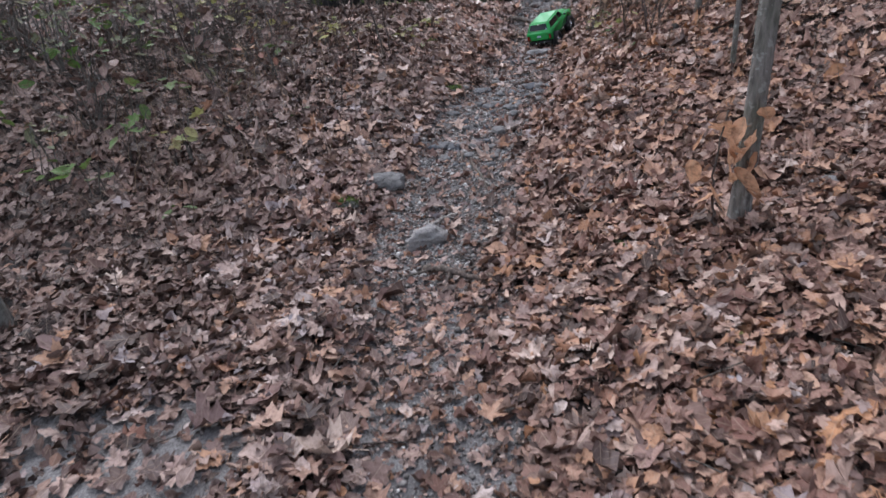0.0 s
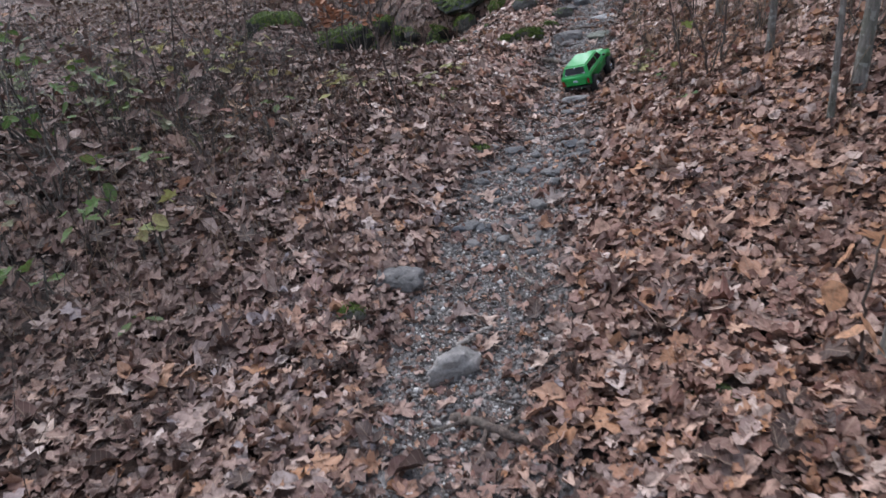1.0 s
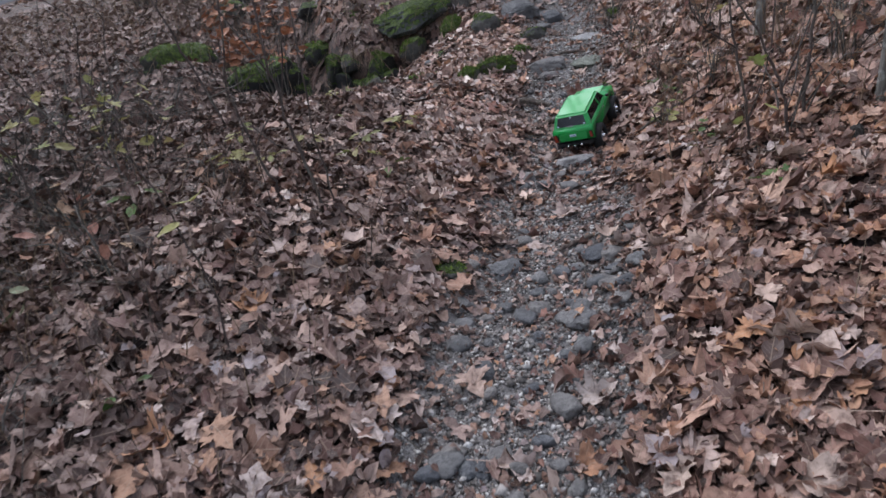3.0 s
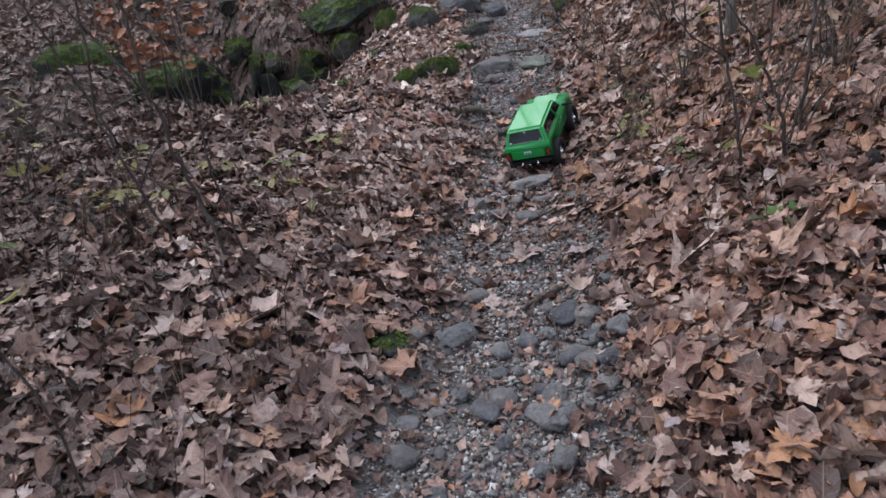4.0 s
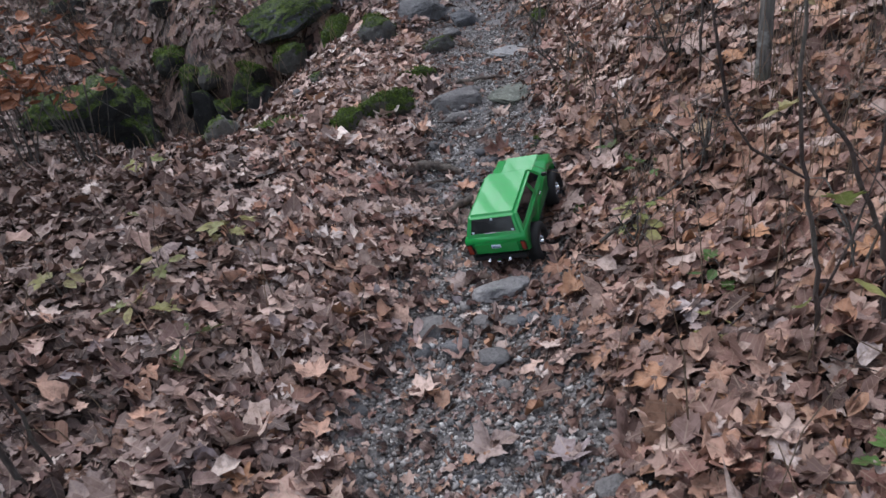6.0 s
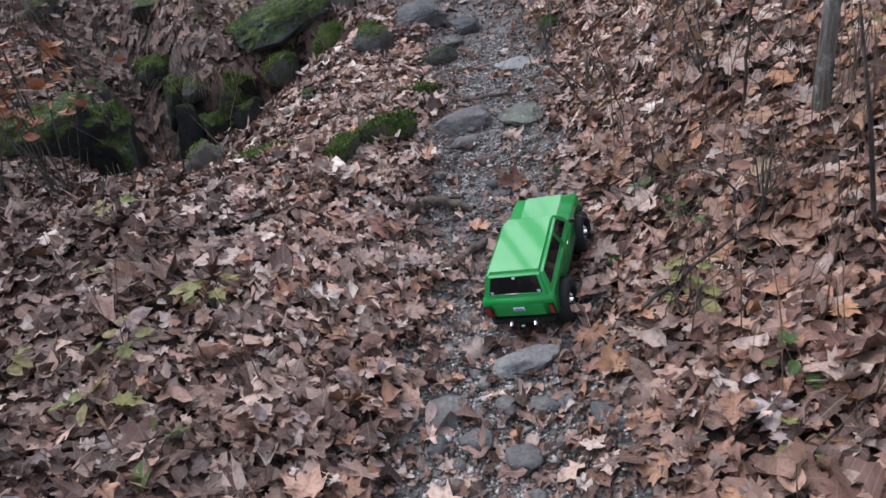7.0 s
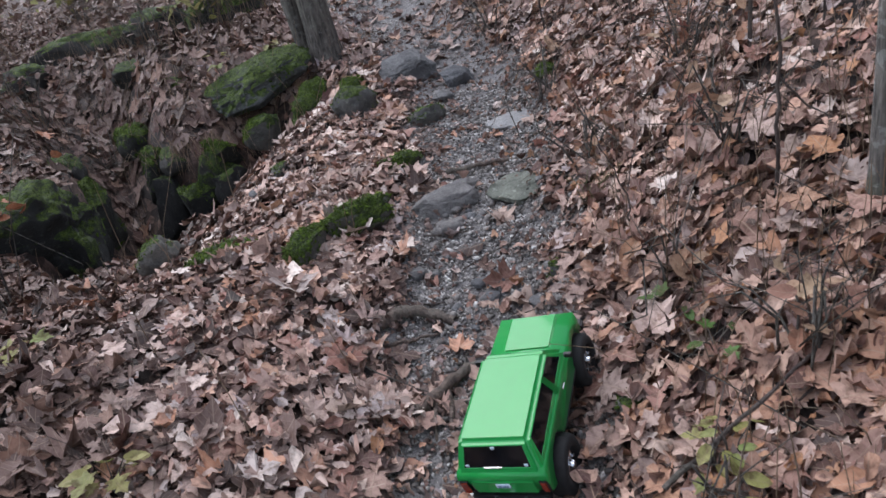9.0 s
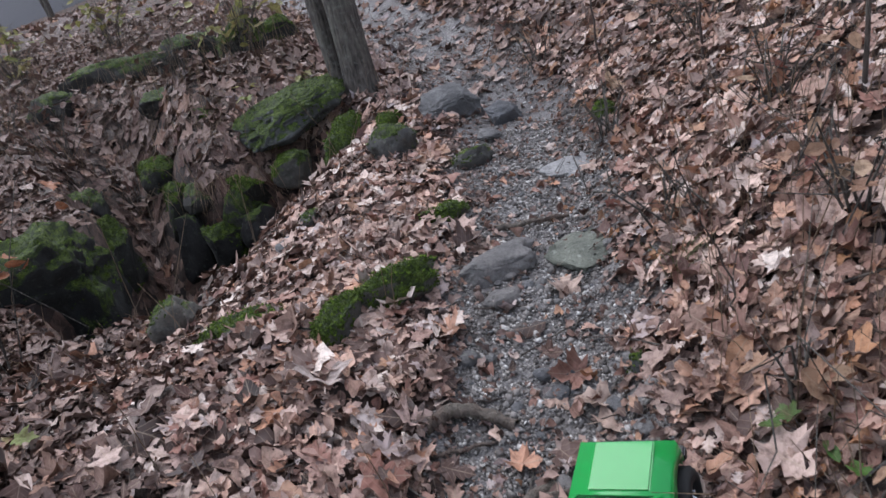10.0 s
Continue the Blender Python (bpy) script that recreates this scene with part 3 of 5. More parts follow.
for k in range(300):
    yy = rng.uniform(1.1, 8.2)
    xx = float(trail_x(yy)) + rng.normal(0.12, 0.75)
    if trail_mask(xx, yy) > 0.5 and rng.uniform() < 0.6:
        xx += 0.5 * (1 if rng.uniform() < 0.5 else -1)
    leaf = mesh_part("leaf", top_meshes[k % len(top_meshes)], leaf_mat, fallen)
    s = float(np.clip(rng.normal(0.098, 0.02), 0.06, 0.135))
    leaf.matrix_basis = pose(xx, yy, float(ground_z(xx, yy)) + 0.028 - 0.018 * float(trail_mask(xx, yy)), rng.normal(0, 17), rng.normal(0, 17), rng.uniform(0, 360)) @ Matrix.Scale(s, 4)


# ---- grit and stones of the trail ----
def pebble_shape(rng, flat=0.6):
    """A small angular stone of eight faces."""
    v = np.array([(0.5, 0, 0), (-0.5, 0, 0), (0, 0.5, 0), (0, -0.5, 0), (0, 0, 0.5), (0, 0, -0.5)])
    f = np.array([(0, 2, 4), (2, 1, 4), (1, 3, 4), (3, 0, 4), (2, 0, 5), (1, 2, 5), (3, 1, 5), (0, 3, 5)])
    v = v * rng.uniform(0.75, 1.25, (6, 1)) * np.array([1.0, rng.uniform(0.6, 1.0), flat * rng.uniform(0.7, 1.2)]) + rng.normal(0, 0.06, (6, 3))
    return v, f, np.zeros((6, 2))


pebbles = [pebble_shape(rng) for _ in range(10)]
n = 150000
y = np.where(rng.uniform(0, 1, n) < 0.72, rng.uniform(2.4, 8.5, n), rng.uniform(1.0, 14.5, n))
x = trail_x(y) + rng.normal(0, 0.26, n)
keep = trail_mask(x, y) * (0.75 + 0.35 * wobble(x, y, 0.5, 21)) > rng.uniform(0, 0.8, n)
x, y = x[keep], y[keep]
size = np.clip(rng.lognormal(-4.75, 0.5, len(x)), 0.004, 0.04)
grit = strew("gravel", pebbles, np.stack([x, y, ground_z(x, y) + 0.12 * size], -1), size, 25, rng)
gravel = tagged(mesh_part("gravel", grit, grit_mat), "grey-brown grit and small pebbles on the footpath", "gravel", kind="stuff")


crumbs = [leaf_shape(OVAL, rng, 2.2) for _ in range(6)]
n = 9000
y = np.where(rng.uniform(0, 1, n) < 0.7, rng.uniform(1.2, 6.4, n), rng.uniform(1.2, 10.5, n))
x = trail_x(y) + rng.normal(0, 0.24, n)
crumb_mesh = strew("leaf_crumbs", crumbs, np.stack([x, y, ground_z(x, y) + rng.uniform(0.001, 0.012, n)], -1), np.clip(rng.lognormal(-4.15, 0.5, n), 0.007, 0.045), 30, rng)
tagged(mesh_part("leaf_crumbs", crumb_mesh, litter_mat, fallen), kind="stuff")


# rotted dark scraps along both edges of the trail
n = 7000
y = rng.uniform(1.2, 10.5, n)
side = np.where(rng.uniform(0, 1, n) < 0.62, 1.0, -1.0)
x = trail_x(y) + side * rng.normal(0.30, 0.10, n)
scrap_mesh = strew("leaf_crumbs", crumbs, np.stack([x, y, ground_z(x, y) + rng.uniform(0.001, 0.03, n)], -1), np.clip(rng.lognormal(-3.95, 0.45, n), 0.008, 0.045), 34, rng)
tagged(mesh_part("leaf_crumbs", scrap_mesh, shade_brown_mat, fallen), kind="stuff")


def rock_mesh(name, seed, subdiv=3, rough=0.16, angular=0.0, boxy=0.0):
    """An uneven stone about 1 across; angular stones have flat faces."""
    r = np.random.default_rng(seed)
    bm = bmesh.new()
    bmesh.ops.create_icosphere(bm, subdivisions=subdiv, radius=0.5)
    off = Vector(r.uniform(-50, 50, 3))
    cuts = []
    for _ in range(11):
        d = r.normal(0, 1, 3)
        cuts.append((Vector(d / np.linalg.norm(d)), r.uniform(0.27, 0.45)))
    for p in bm.verts:
        q = p.co.copy()
        if boxy:
            n_ = q * 2
            q = q.lerp(Vector([math.copysign(abs(c) ** 0.45, c) * 0.44 for c in n_]), boxy)
        p.co = q * (1 + rough * (noise.noise(q * 2.4 + off) * 1.3 + noise.noise(q * 6 + off) * 0.45 + noise.noise(q * 14 + off) * 0.22 + noise.noise(q * 30 + off) * 0.12))
        if angular:
            for d, h in cuts:
                over = p.co.dot(d) - h
                if over > 0:
                    p.co -= d * over * angular
            p.co += q * 0.10 * (noise.noise(q * 5 - off) + 0.7 * (0.5 - abs(noise.noise(q * 9 - off)) * 2) + 0.4 * noise.noise(q * 22 - off))
    me = bpy.data.meshes.new(name)
    bm.to_mesh(me)
    bm.free()
    me.polygons.foreach_set("use_smooth", [True] * len(me.polygons))
    return me


# small stones lying singly on the trail
pebble_meshes = []
for k in range(9):
    me = rock_mesh("stone", 800 + k, 2, 0.2, 0.5)
    me.materials.append(rock_mat)
    pebble_meshes.append(me)
for k in range(200):
    yy = rng.choice([rng.uniform(3.3, 4.9), rng.uniform(6.2, 7.2), rng.uniform(2.6, 10.0)])
    xx = float(trail_x(yy)) + rng.normal(0, 0.17)
    s = float(np.clip(rng.lognormal(-3.45, 0.38), 0.018, 0.07))
    pebble = mesh_part("stone", pebble_meshes[k % 9], rock_mat, gravel)
    pebble.matrix_basis = pose(xx, yy, float(ground_z(xx, yy)) + 0.10 * s, rng.normal(0, 12), rng.normal(0, 12), rng.uniform(0, 360)) @ Matrix.Diagonal((s, s * rng.uniform(0.65, 0.95), s * rng.uniform(0.45, 0.7), 1))


def moss_on(ob, count, seed, spread=0.25):
    """Tufts of moss, joined, on the upward faces of a rock."""
    r = np.random.default_rng(seed)
    mw = ob.matrix_world
    nm = mw.to_3x3().inverted().transposed()
    faces = []
    for p in ob.data.polygons:
        n_ = (nm @ p.normal).normalized()
        w = mw @ p.center
        if n_.z + spread * 2.4 * noise.noise(w * 5.0) + spread * noise.noise(w * 17.0) > (0.50 if spread > 0.45 else 0.36):
            faces.append((w, n_, p.area))
    if not faces:
        return
    area = np.array([f[2] for f in faces])
    pick = r.choice(len(faces), count, p=area / area.sum())
    vs, fs = [], []
    for i in pick:
        w, n_, _ = faces[i]
        w = w + Vector(r.normal(0, 0.006, 3))
        t1 = n_.orthogonal().normalized()
        t2 = n_.cross(t1)
        a, rad, h = r.uniform(0, 6.283), r.uniform(0.002, 0.006), r.uniform(0.002, 0.006)
        b0 = len(vs)
        for k in range(4):
            vs.append(w + (t1 * math.cos(a + k * 1.571) + t2 * math.sin(a + k * 1.571)) * rad * r.uniform(0.7, 1.3) - n_ * 0.003)
        vs.append(w + n_ * h + t1 * r.normal(0, 0.003) + t2 * r.normal(0, 0.003))
        fs += [(b0 + k, b0 + (k + 1) % 4, b0 + 4) for k in range(4)]
    inv = mw.inverted()
    me = raw_mesh("moss", [tuple(inv @ v) for v in vs], fs)
    tagged(mesh_part("moss", me, moss_mat, ob), "green cushion moss", kind="stuff")


def rock(name, x, y, w, d, h, material, label, seed, yaw=0.0, sink=0.35, category="stone", tilt=(0, 0), angular=0.6, subdiv=3, z=None, group="", boxy=0.3):
    me = rock_mesh(name, seed, max(subdiv, 4 if w > 0.14 else 3), 0.26, angular, boxy)
    me.materials.append(material)
    ob = new(name, me)
    base = float(ground_z(x, y)) if z is None else z
    ob.matrix_world = pose(x, y, base + h * (0.5 - sink), tilt[0], tilt[1], yaw) @ Matrix.Diagonal((w, d, h, 1))
    if material in (moss_most, dark_moss):
        moss_on(ob, int(min(4000, 18000 * w * d + 250)), seed, 0.25 if w > 0.4 else 0.42)
    elif material in (moss_some, moss_ledge):
        moss_on(ob, int(4500 * w * d + 40), seed, 0.6)
    return tagged(ob, label, category, group)

# the stones bedded in the trail: x, y, width
COBBLES = [(-0.45, 2.28, 0.09), (-0.45, 2.22, 0.08), (-0.25, 3.87, 0.07), (-0.08, 3.76, 0.075), (0.03, 3.72, 0.07), (0.19, 3.60, 0.062),
           (0.17, 3.53, 0.066), (0.15, 3.45, 0.065), (0.04, 3.58, 0.075), (0.34, 4.51, 0.07), (0.26, 4.48, 0.075), (0.51, 4.45, 0.07),
           (0.47, 4.35, 0.085), (0.24, 4.40, 0.06), (-0.01, 4.38, 0.08), (0.62, 4.67, 0.06), (0.32, 4.30, 0.055), (0.18, 4.28, 0.095),
           (0.55, 5.52, 0.08), (0.63, 5.49, 0.07), (0.69, 5.47, 0.06), (0.75, 5.37, 0.10), (1.01, 5.90, 0.075), (0.76, 6.99, 0.11)]
for k, (x, y, w) in enumerate(COBBLES):
    rock("stone", x, y, w, w * (0.72 + 0.05 * (k % 5)), w * 0.46, rock_mat, "grey rounded stone bedded in the gritty footpath", 100 + k, 47 * k, 0.30, angular=0.35, group="stones bedded in the footpath")
for k, (x, y, w) in enumerate([(0.60, 6.75, 0.09), (0.81, 6.54, 0.075), (0.93, 6.44, 0.06), (0.96, 6.33, 0.062), (1.03, 6.43, 0.064), (1.02, 6.54, 0.075), (0.88, 6.6, 0.05)]):
    rock("stone", x, y, w, w * 0.8, w * 0.46, rock_mat, "grey rounded stone bedded in the gritty footpath", 140 + k, 61 * k, 0.30, angular=0.35, group="stones bedded in the footpath")

# patches where the path is cobbled with loose rounded stones
patch_rng = np.random.default_rng(61)
for k in range(46):
    y0, y1, reach = ((4.15, 4.80, 0.30), (3.45, 4.10, 0.22), (5.32, 5.62, 0.24))[0 if k < 24 else 1 if k < 36 else 2]
    y = patch_rng.uniform(y0, y1)
    x = float(trail_x(y)) + patch_rng.uniform(-reach, reach)
    w = patch_rng.uniform(0.045, 0.095)
    rock("stone", x, y, w, w * patch_rng.uniform(0.65, 0.95), w * 0.5, rock_mat, "grey rounded stone bedded in the gritty footpath", 500 + k, 37 * k, 0.26, angular=0.3, group="stones bedded in the footpath")

rock("stone", -0.15, 2.79, 0.21, 0.13, 0.11, pale_rock_mat, "pale grey pointed stone lying on the footpath", 201, 35, 0.30, angular=0.9)
rock("stone", -0.38, 3.29, 0.21, 0.18, 0.09, rock_mat, "flat dark grey stone at the edge of the footpath", 202, 10, 0.22, angular=0.7)
rock("stone", -0.53, 3.08, 0.14, 0.13, 0.08, moss_some, "dark earthy stone among leaves beside the footpath", 203, 70, 0.25)
rock("stone", 0.55, 2.46, 0.17, 0.12, 0.07, moss_some, "dark lichen-spotted stone among fallen leaves", 204, 0, 0.4)
rock("stone", 1.38, 2.60, 0.16, 0.11, 0.08, rock_mat, "dark smooth stone half buried in leaves", 205, 10, 0.4)
rock("stone", 0.48, 4.59, 0.13, 0.10, 0.045, rock_mat, "flat grey stone bedded in the footpath", 206, 12, 0.35, angular=0.8)
rock("stone", -0.03, 4.57, 0.115, 0.11, 0.06, moss_some, "dark mossy stone among fallen leaves", 207, 0, 0.4)
rock("stone", 0.16, 4.59, 0.15, 0.11, 0.05, rock_mat, "broad earthy stone sunk in the footpath", 208, 25, 0.45)
rock("stone", 0.33, 4.20, 0.10, 0.10, 0.05, rock_mat, "grey angular stone bedded in the footpath", 209, 40, 0.35, angular=0.9)
rock("stone", 0.40, 5.53, 0.15, 0.13, 0.06, rock_mat, "broad dark stone sunk in the footpath", 210, 5, 0.45)
rock("slab", 0.64, 5.66, 0.19, 0.12, 0.045, pale_rock_mat, "flat blue-grey slab lying across the footpath", 211, 8, 0.3, angular=0.9)
rock("rock", 0.83, 6.10, 0.15, 0.13, 0.09, moss_some, "dark wet rock in the footpath", 212, 20, 0.42)
rock("rock", 0.78, 7.17, 0.31, 0.17, 0.10, rock_mat, "broad flat dark grey rock forming a step in the footpath", 213, 6, 0.40, angular=0.9, subdiv=4, boxy=0.6)
rock("rock", 1.08, 7.14, 0.28, 0.27, 0.06, lichen_mat, "flat lichen-green rock set in the footpath", 214, 30, 0.55, angular=0.9, boxy=0.7)
rock("boulder", 0.90, 8.93, 0.40, 0.30, 0.24, rock_mat, "large dark grey boulder standing on the footpath", 215, 10, 0.30, angular=0.9, subdiv=5, boxy=0.55)
rock("rock", 1.15, 8.72, 0.27, 0.20, 0.13, rock_mat, "grey wedge-shaped rock beside the boulder", 216, 35, 0.32, angular=0.95, subdiv=4, boxy=0.6)
rock("rock", 1.02, 8.50, 0.22, 0.15, 0.08, rock_mat, "low grey rock before the boulder", 217, 75, 0.35, angular=0.9, subdiv=4, boxy=0.6)
rock("rock", 0.88, 8.18, 0.20, 0.17, 0.13, moss_some, "dark squat rock with mossy flank", 218, 15, 0.30, angular=0.9, subdiv=4, boxy=0.5)
rock("slab", 1.25, 7.84, 0.26, 0.20, 0.06, worn_rock_mat, "pale worn flat stone set in the footpath", 219, 20, 0.30, angular=0.8)
rock("rock", 0.55, 8.46, 0.28, 0.28, 0.24, moss_some, "moss-topped grey rock among leaves", 220, 55, 0.34)
rock("rock", 0.53, 8.95, 0.17, 0.16, 0.12, moss_most, "small moss-grown rock among leaves", 221, 12, 0.34)
rock("rock", 0.66, 7.62, 0.20, 0.15, 0.08, moss_most, "low moss-covered rock at the trail's edge", 222, 12, 0.45)
rock("rock", 0.10, 7.96, 0.11, 0.10, 0.12, moss_some, "small upright lichen-green rock", 223, 50, 0.35)
rock("rock", 0.03, 7.70, 0.14, 0.18, 0.10, rock_mat, "grey ridged rock sticking out of leaves", 224, 30, 0.45, angular=0.9)
rock("rock", -0.40, 7.40, 0.20, 0.18, 0.22, moss_some, "rounded greenish rock on the rim of the hollow", 225, 0, 0.30)
rock("rock", -0.08, 7.09, 0.34, 0.16, 0.14, moss_most, "long moss-covered rock on the rim of the hollow", 226, 12, 0.40)
rock("mossy_rock", 0.45, 7.08, 0.34, 0.16, 0.15, moss_most, "long rock covered in green moss beside the footpath", 227, 18, 0.34, subdiv=4)
rock("mossy_rock", 0.26, 6.96, 0.13, 0.40, 0.15, moss_most, "bright green moss-covered rock bending downhill", 228, -24, 0.38, subdiv=4)
rock("mossy_rock", 0.27, 9.06, 0.21, 0.80, 0.36, moss_most, "tall narrow moss-covered rock leaning on the bank", 229, -12, 0.40, tilt=(18, 0), subdiv=4)

rock("rock", 1.54, 8.20, 0.13, 0.16, 0.13, moss_most, "small moss-grown rock on the bank beside the footpath", 231, 20, 0.4)
rock("stone", 0.77, 6.97, 0.13, 0.10, 0.07, rock_mat, "grey blocky stone below the rock step", 232, 20, 0.4, angular=0.9, boxy=0.5)
rock("stone", 1.03, 6.52, 0.09, 0.08, 0.06, moss_some, "dark mossy stone at the edge of the footpath", 233, 60, 0.4, angular=0.7)
rock("stone", 1.01, 5.89, 0.10, 0.08, 0.05, moss_some, "grey-green stone among leaves beside the footpath", 234, 0, 0.4, angular=0.8)

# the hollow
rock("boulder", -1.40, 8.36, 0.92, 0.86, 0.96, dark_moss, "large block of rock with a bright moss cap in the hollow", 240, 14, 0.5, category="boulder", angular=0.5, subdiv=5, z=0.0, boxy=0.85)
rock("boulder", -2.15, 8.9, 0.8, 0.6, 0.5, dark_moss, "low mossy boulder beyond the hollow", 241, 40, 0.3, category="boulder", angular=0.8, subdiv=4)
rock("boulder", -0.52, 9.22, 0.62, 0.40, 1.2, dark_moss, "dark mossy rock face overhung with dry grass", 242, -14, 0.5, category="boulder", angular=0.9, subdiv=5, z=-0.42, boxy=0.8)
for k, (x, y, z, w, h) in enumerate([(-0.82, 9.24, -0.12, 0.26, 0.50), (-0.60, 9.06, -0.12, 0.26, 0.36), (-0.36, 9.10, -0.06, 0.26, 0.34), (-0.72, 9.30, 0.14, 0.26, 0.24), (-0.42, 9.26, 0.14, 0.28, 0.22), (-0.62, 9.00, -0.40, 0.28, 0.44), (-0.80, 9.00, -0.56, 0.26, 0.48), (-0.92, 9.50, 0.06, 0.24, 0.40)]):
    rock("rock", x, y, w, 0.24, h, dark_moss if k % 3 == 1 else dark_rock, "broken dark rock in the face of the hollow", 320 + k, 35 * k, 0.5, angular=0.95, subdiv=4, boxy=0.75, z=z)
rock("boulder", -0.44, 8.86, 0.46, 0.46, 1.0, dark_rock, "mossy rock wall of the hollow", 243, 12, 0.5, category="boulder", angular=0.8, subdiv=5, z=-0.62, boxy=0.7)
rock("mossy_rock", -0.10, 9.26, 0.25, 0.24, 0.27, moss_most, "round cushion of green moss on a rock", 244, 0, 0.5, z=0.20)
# rocks added to blacken the brightly lit soil sides of the hollow
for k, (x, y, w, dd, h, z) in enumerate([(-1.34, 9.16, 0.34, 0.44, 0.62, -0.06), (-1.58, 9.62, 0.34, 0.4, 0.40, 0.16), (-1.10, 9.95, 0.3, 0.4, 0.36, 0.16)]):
    rock("rock", x, y, w, dd, h, dark_rock if k % 2 else dark_moss, "dark rock added in the side of the hollow", 290 + k, 20 * k, 0.5, angular=0.6, boxy=0.5, z=z)
rock("ledge", -0.06, 9.62, 0.92, 0.58, 0.25, moss_ledge, "overhanging slab of rock with green moss on top", 245, 20, 0.5, category="rock ledge", tilt=(2, -17), angular=0.8, subdiv=5, z=0.47, boxy=0.8)
rock("ledge", 0.26, 9.90, 0.50, 0.40, 0.30, moss_most, "mossy rock beneath the roots of a tree", 246, 30, 0.5, category="rock ledge", angular=0.8, subdiv=4, z=0.44)
rock("rock", -0.62, 10.0, 0.5, 0.36, 0.26, moss_some, "grey rock with scattered moss above the hollow", 247, 15, 0.3, angular=0.9, z=0.42)
for k, (x, y, w, d, h) in enumerate([(-1.0, 11.6, 0.7, 0.5, 0.42), (-0.55, 11.3, 0.5, 0.5, 0.5), (-2.3, 11.4, 0.5, 0.4, 0.3), (-0.35, 12.3, 0.6, 0.5, 0.45), (-1.2, 10.8, 0.5, 0.4, 0.25)]):
    rock("rock", x, y, w, d, h, dark_moss if k % 2 else dark_rock, "weathered grey outcrop among leaves and dry weeds", 260 + k, 25 * k, 0.3, angular=0.9)


# ---- dead wood ----
def stick(name, path, r0, r1, material, label, category="stick", twigs=()):
    pts = np.array([(x, y, float(ground_z(x, y)) + h) for x, y, h in path])
    k = np.linspace(0, len(pts) - 1, 4 * len(pts))
    fine = np.stack([np.interp(k, np.arange(len(pts)), pts[:, c]) for c in range(3)], -1)
    fine[1:-1] = (fine[:-2] + fine[1:-1] * 2 + fine[2:]) / 4
    fine[:, 2] += 0.004 * np.sin(np.arange(len(fine)) * 1.7)
    radii = np.linspace(r0, r1, len(fine)) * (1 + 0.12 * np.sin(np.arange(len(fine)) * 2.3))
    pieces = [tube(fine, radii, 8)]
    for tw in twigs:
        tp = np.array([(x, y, float(ground_z(x, y)) + h) for x, y, h in tw])
        pieces.append(tube(tp, np.linspace(r1 * 0.8, r1 * 0.3, len(tp)), 6))
    return tagged(mesh_part(name, raw_mesh(name, *join_arrays(pieces)), material, None, "", True), label, category)


stick("stick", [(0.45, 6.49, 0.012), (0.53, 6.53, 0.03), (0.60, 6.51, 0.03), (0.68, 6.45, 0.012)], 0.022, 0.014, wood_mat, "thick curved brown stick lying at the trail's edge")
stick("root", [(0.49, 6.12, 0.008), (0.56, 6.17, 0.025), (0.64, 6.22, 0.028), (0.72, 6.27, 0.01)], 0.021, 0.013, wood_mat, "dark root with side roots crossing the footpath", "root",
      [[(0.60, 6.20, 0.02), (0.60, 6.12, 0.015), (0.58, 6.05, 0.0)], [(0.57, 6.18, 0.02), (0.55, 6.10, 0.012), (0.54, 6.04, 0.0)], [(0.66, 6.23, 0.02), (0.76, 6.22, 0.015), (0.84, 6.24, 0.0)]])
stick("stick", [(0.42, 6.40, 0.004), (0.52, 6.42, 0.01), (0.62, 6.43, 0.006)], 0.007, 0.004, wood_mat, "thin dark stick on fallen leaves")
stick("stick", [(-0.15, 2.89, 0.02), (-0.09, 2.94, 0.03), (-0.03, 2.99, 0.02)], 0.009, 0.006, pale_wood_mat, "short bleached stick lying by a stone")
stick("stick", [(0.05, 3.55, 0.006), (0.06, 3.44, 0.012), (0.10, 3.32, 0.012), (0.12, 3.20, 0.004)], 0.008, 0.006, wood_mat, "thin bent stick lying along the footpath")
stick("stick", [(0.02, 3.42, 0.006), (0.0, 3.52, 0.01), (0.02, 3.62, 0.004)], 0.006, 0.004, wood_mat, "thin bent stick lying along the footpath")
stick("stick", [(0.06, 3.35, 0.004), (0.12, 3.25, 0.01), (0.2, 3.17, 0.004)], 0.006, 0.004, pale_wood_mat, "thin pale twig on the footpath")
stick("root", [(-0.16, 2.54, 0.01), (-0.08, 2.48, 0.03), (0.0, 2.42, 0.03), (0.08, 2.38, 0.005)], 0.016, 0.010, wood_mat, "knotted brown root rising from the footpath", "root",
      [[(-0.06, 2.47, 0.03), (-0.08, 2.38, 0.02), (-0.12, 2.30, 0.0)], [(-0.02, 2.44, 0.03), (0.04, 2.52, 0.02), (0.10, 2.55, 0.0)], [(-0.1, 2.5, 0.03), (-0.2, 2.48, 0.02), (-0.27, 2.5, 0.0)]])
stick("stick", [(0.80, 3.16, 0.02), (0.92, 3.20, 0.03), (1.05, 3.24, 0.02)], 0.008, 0.005, wood_mat, "brown twig lying on leaves")
stick("stick", [(0.84, 7.40, 0.03), (0.98, 7.36, 0.04), (1.10, 7.38, 0.02)], 0.012, 0.008, wood_mat, "dark stick lying behind a flat rock")
stick("stick", [(0.95, 5.62, 0.05), (1.15, 5.66, 0.06), (1.4, 5.74, 0.05)], 0.006, 0.003, twig_mat, "thin brown twig lying on leaves")
stick("stick", [(0.50, 4.74, 0.01), (0.42, 4.70, 0.02), (0.36, 4.66, 0.008)], 0.010, 0.006, wood_mat, "stub of rotten wood in the footpath")
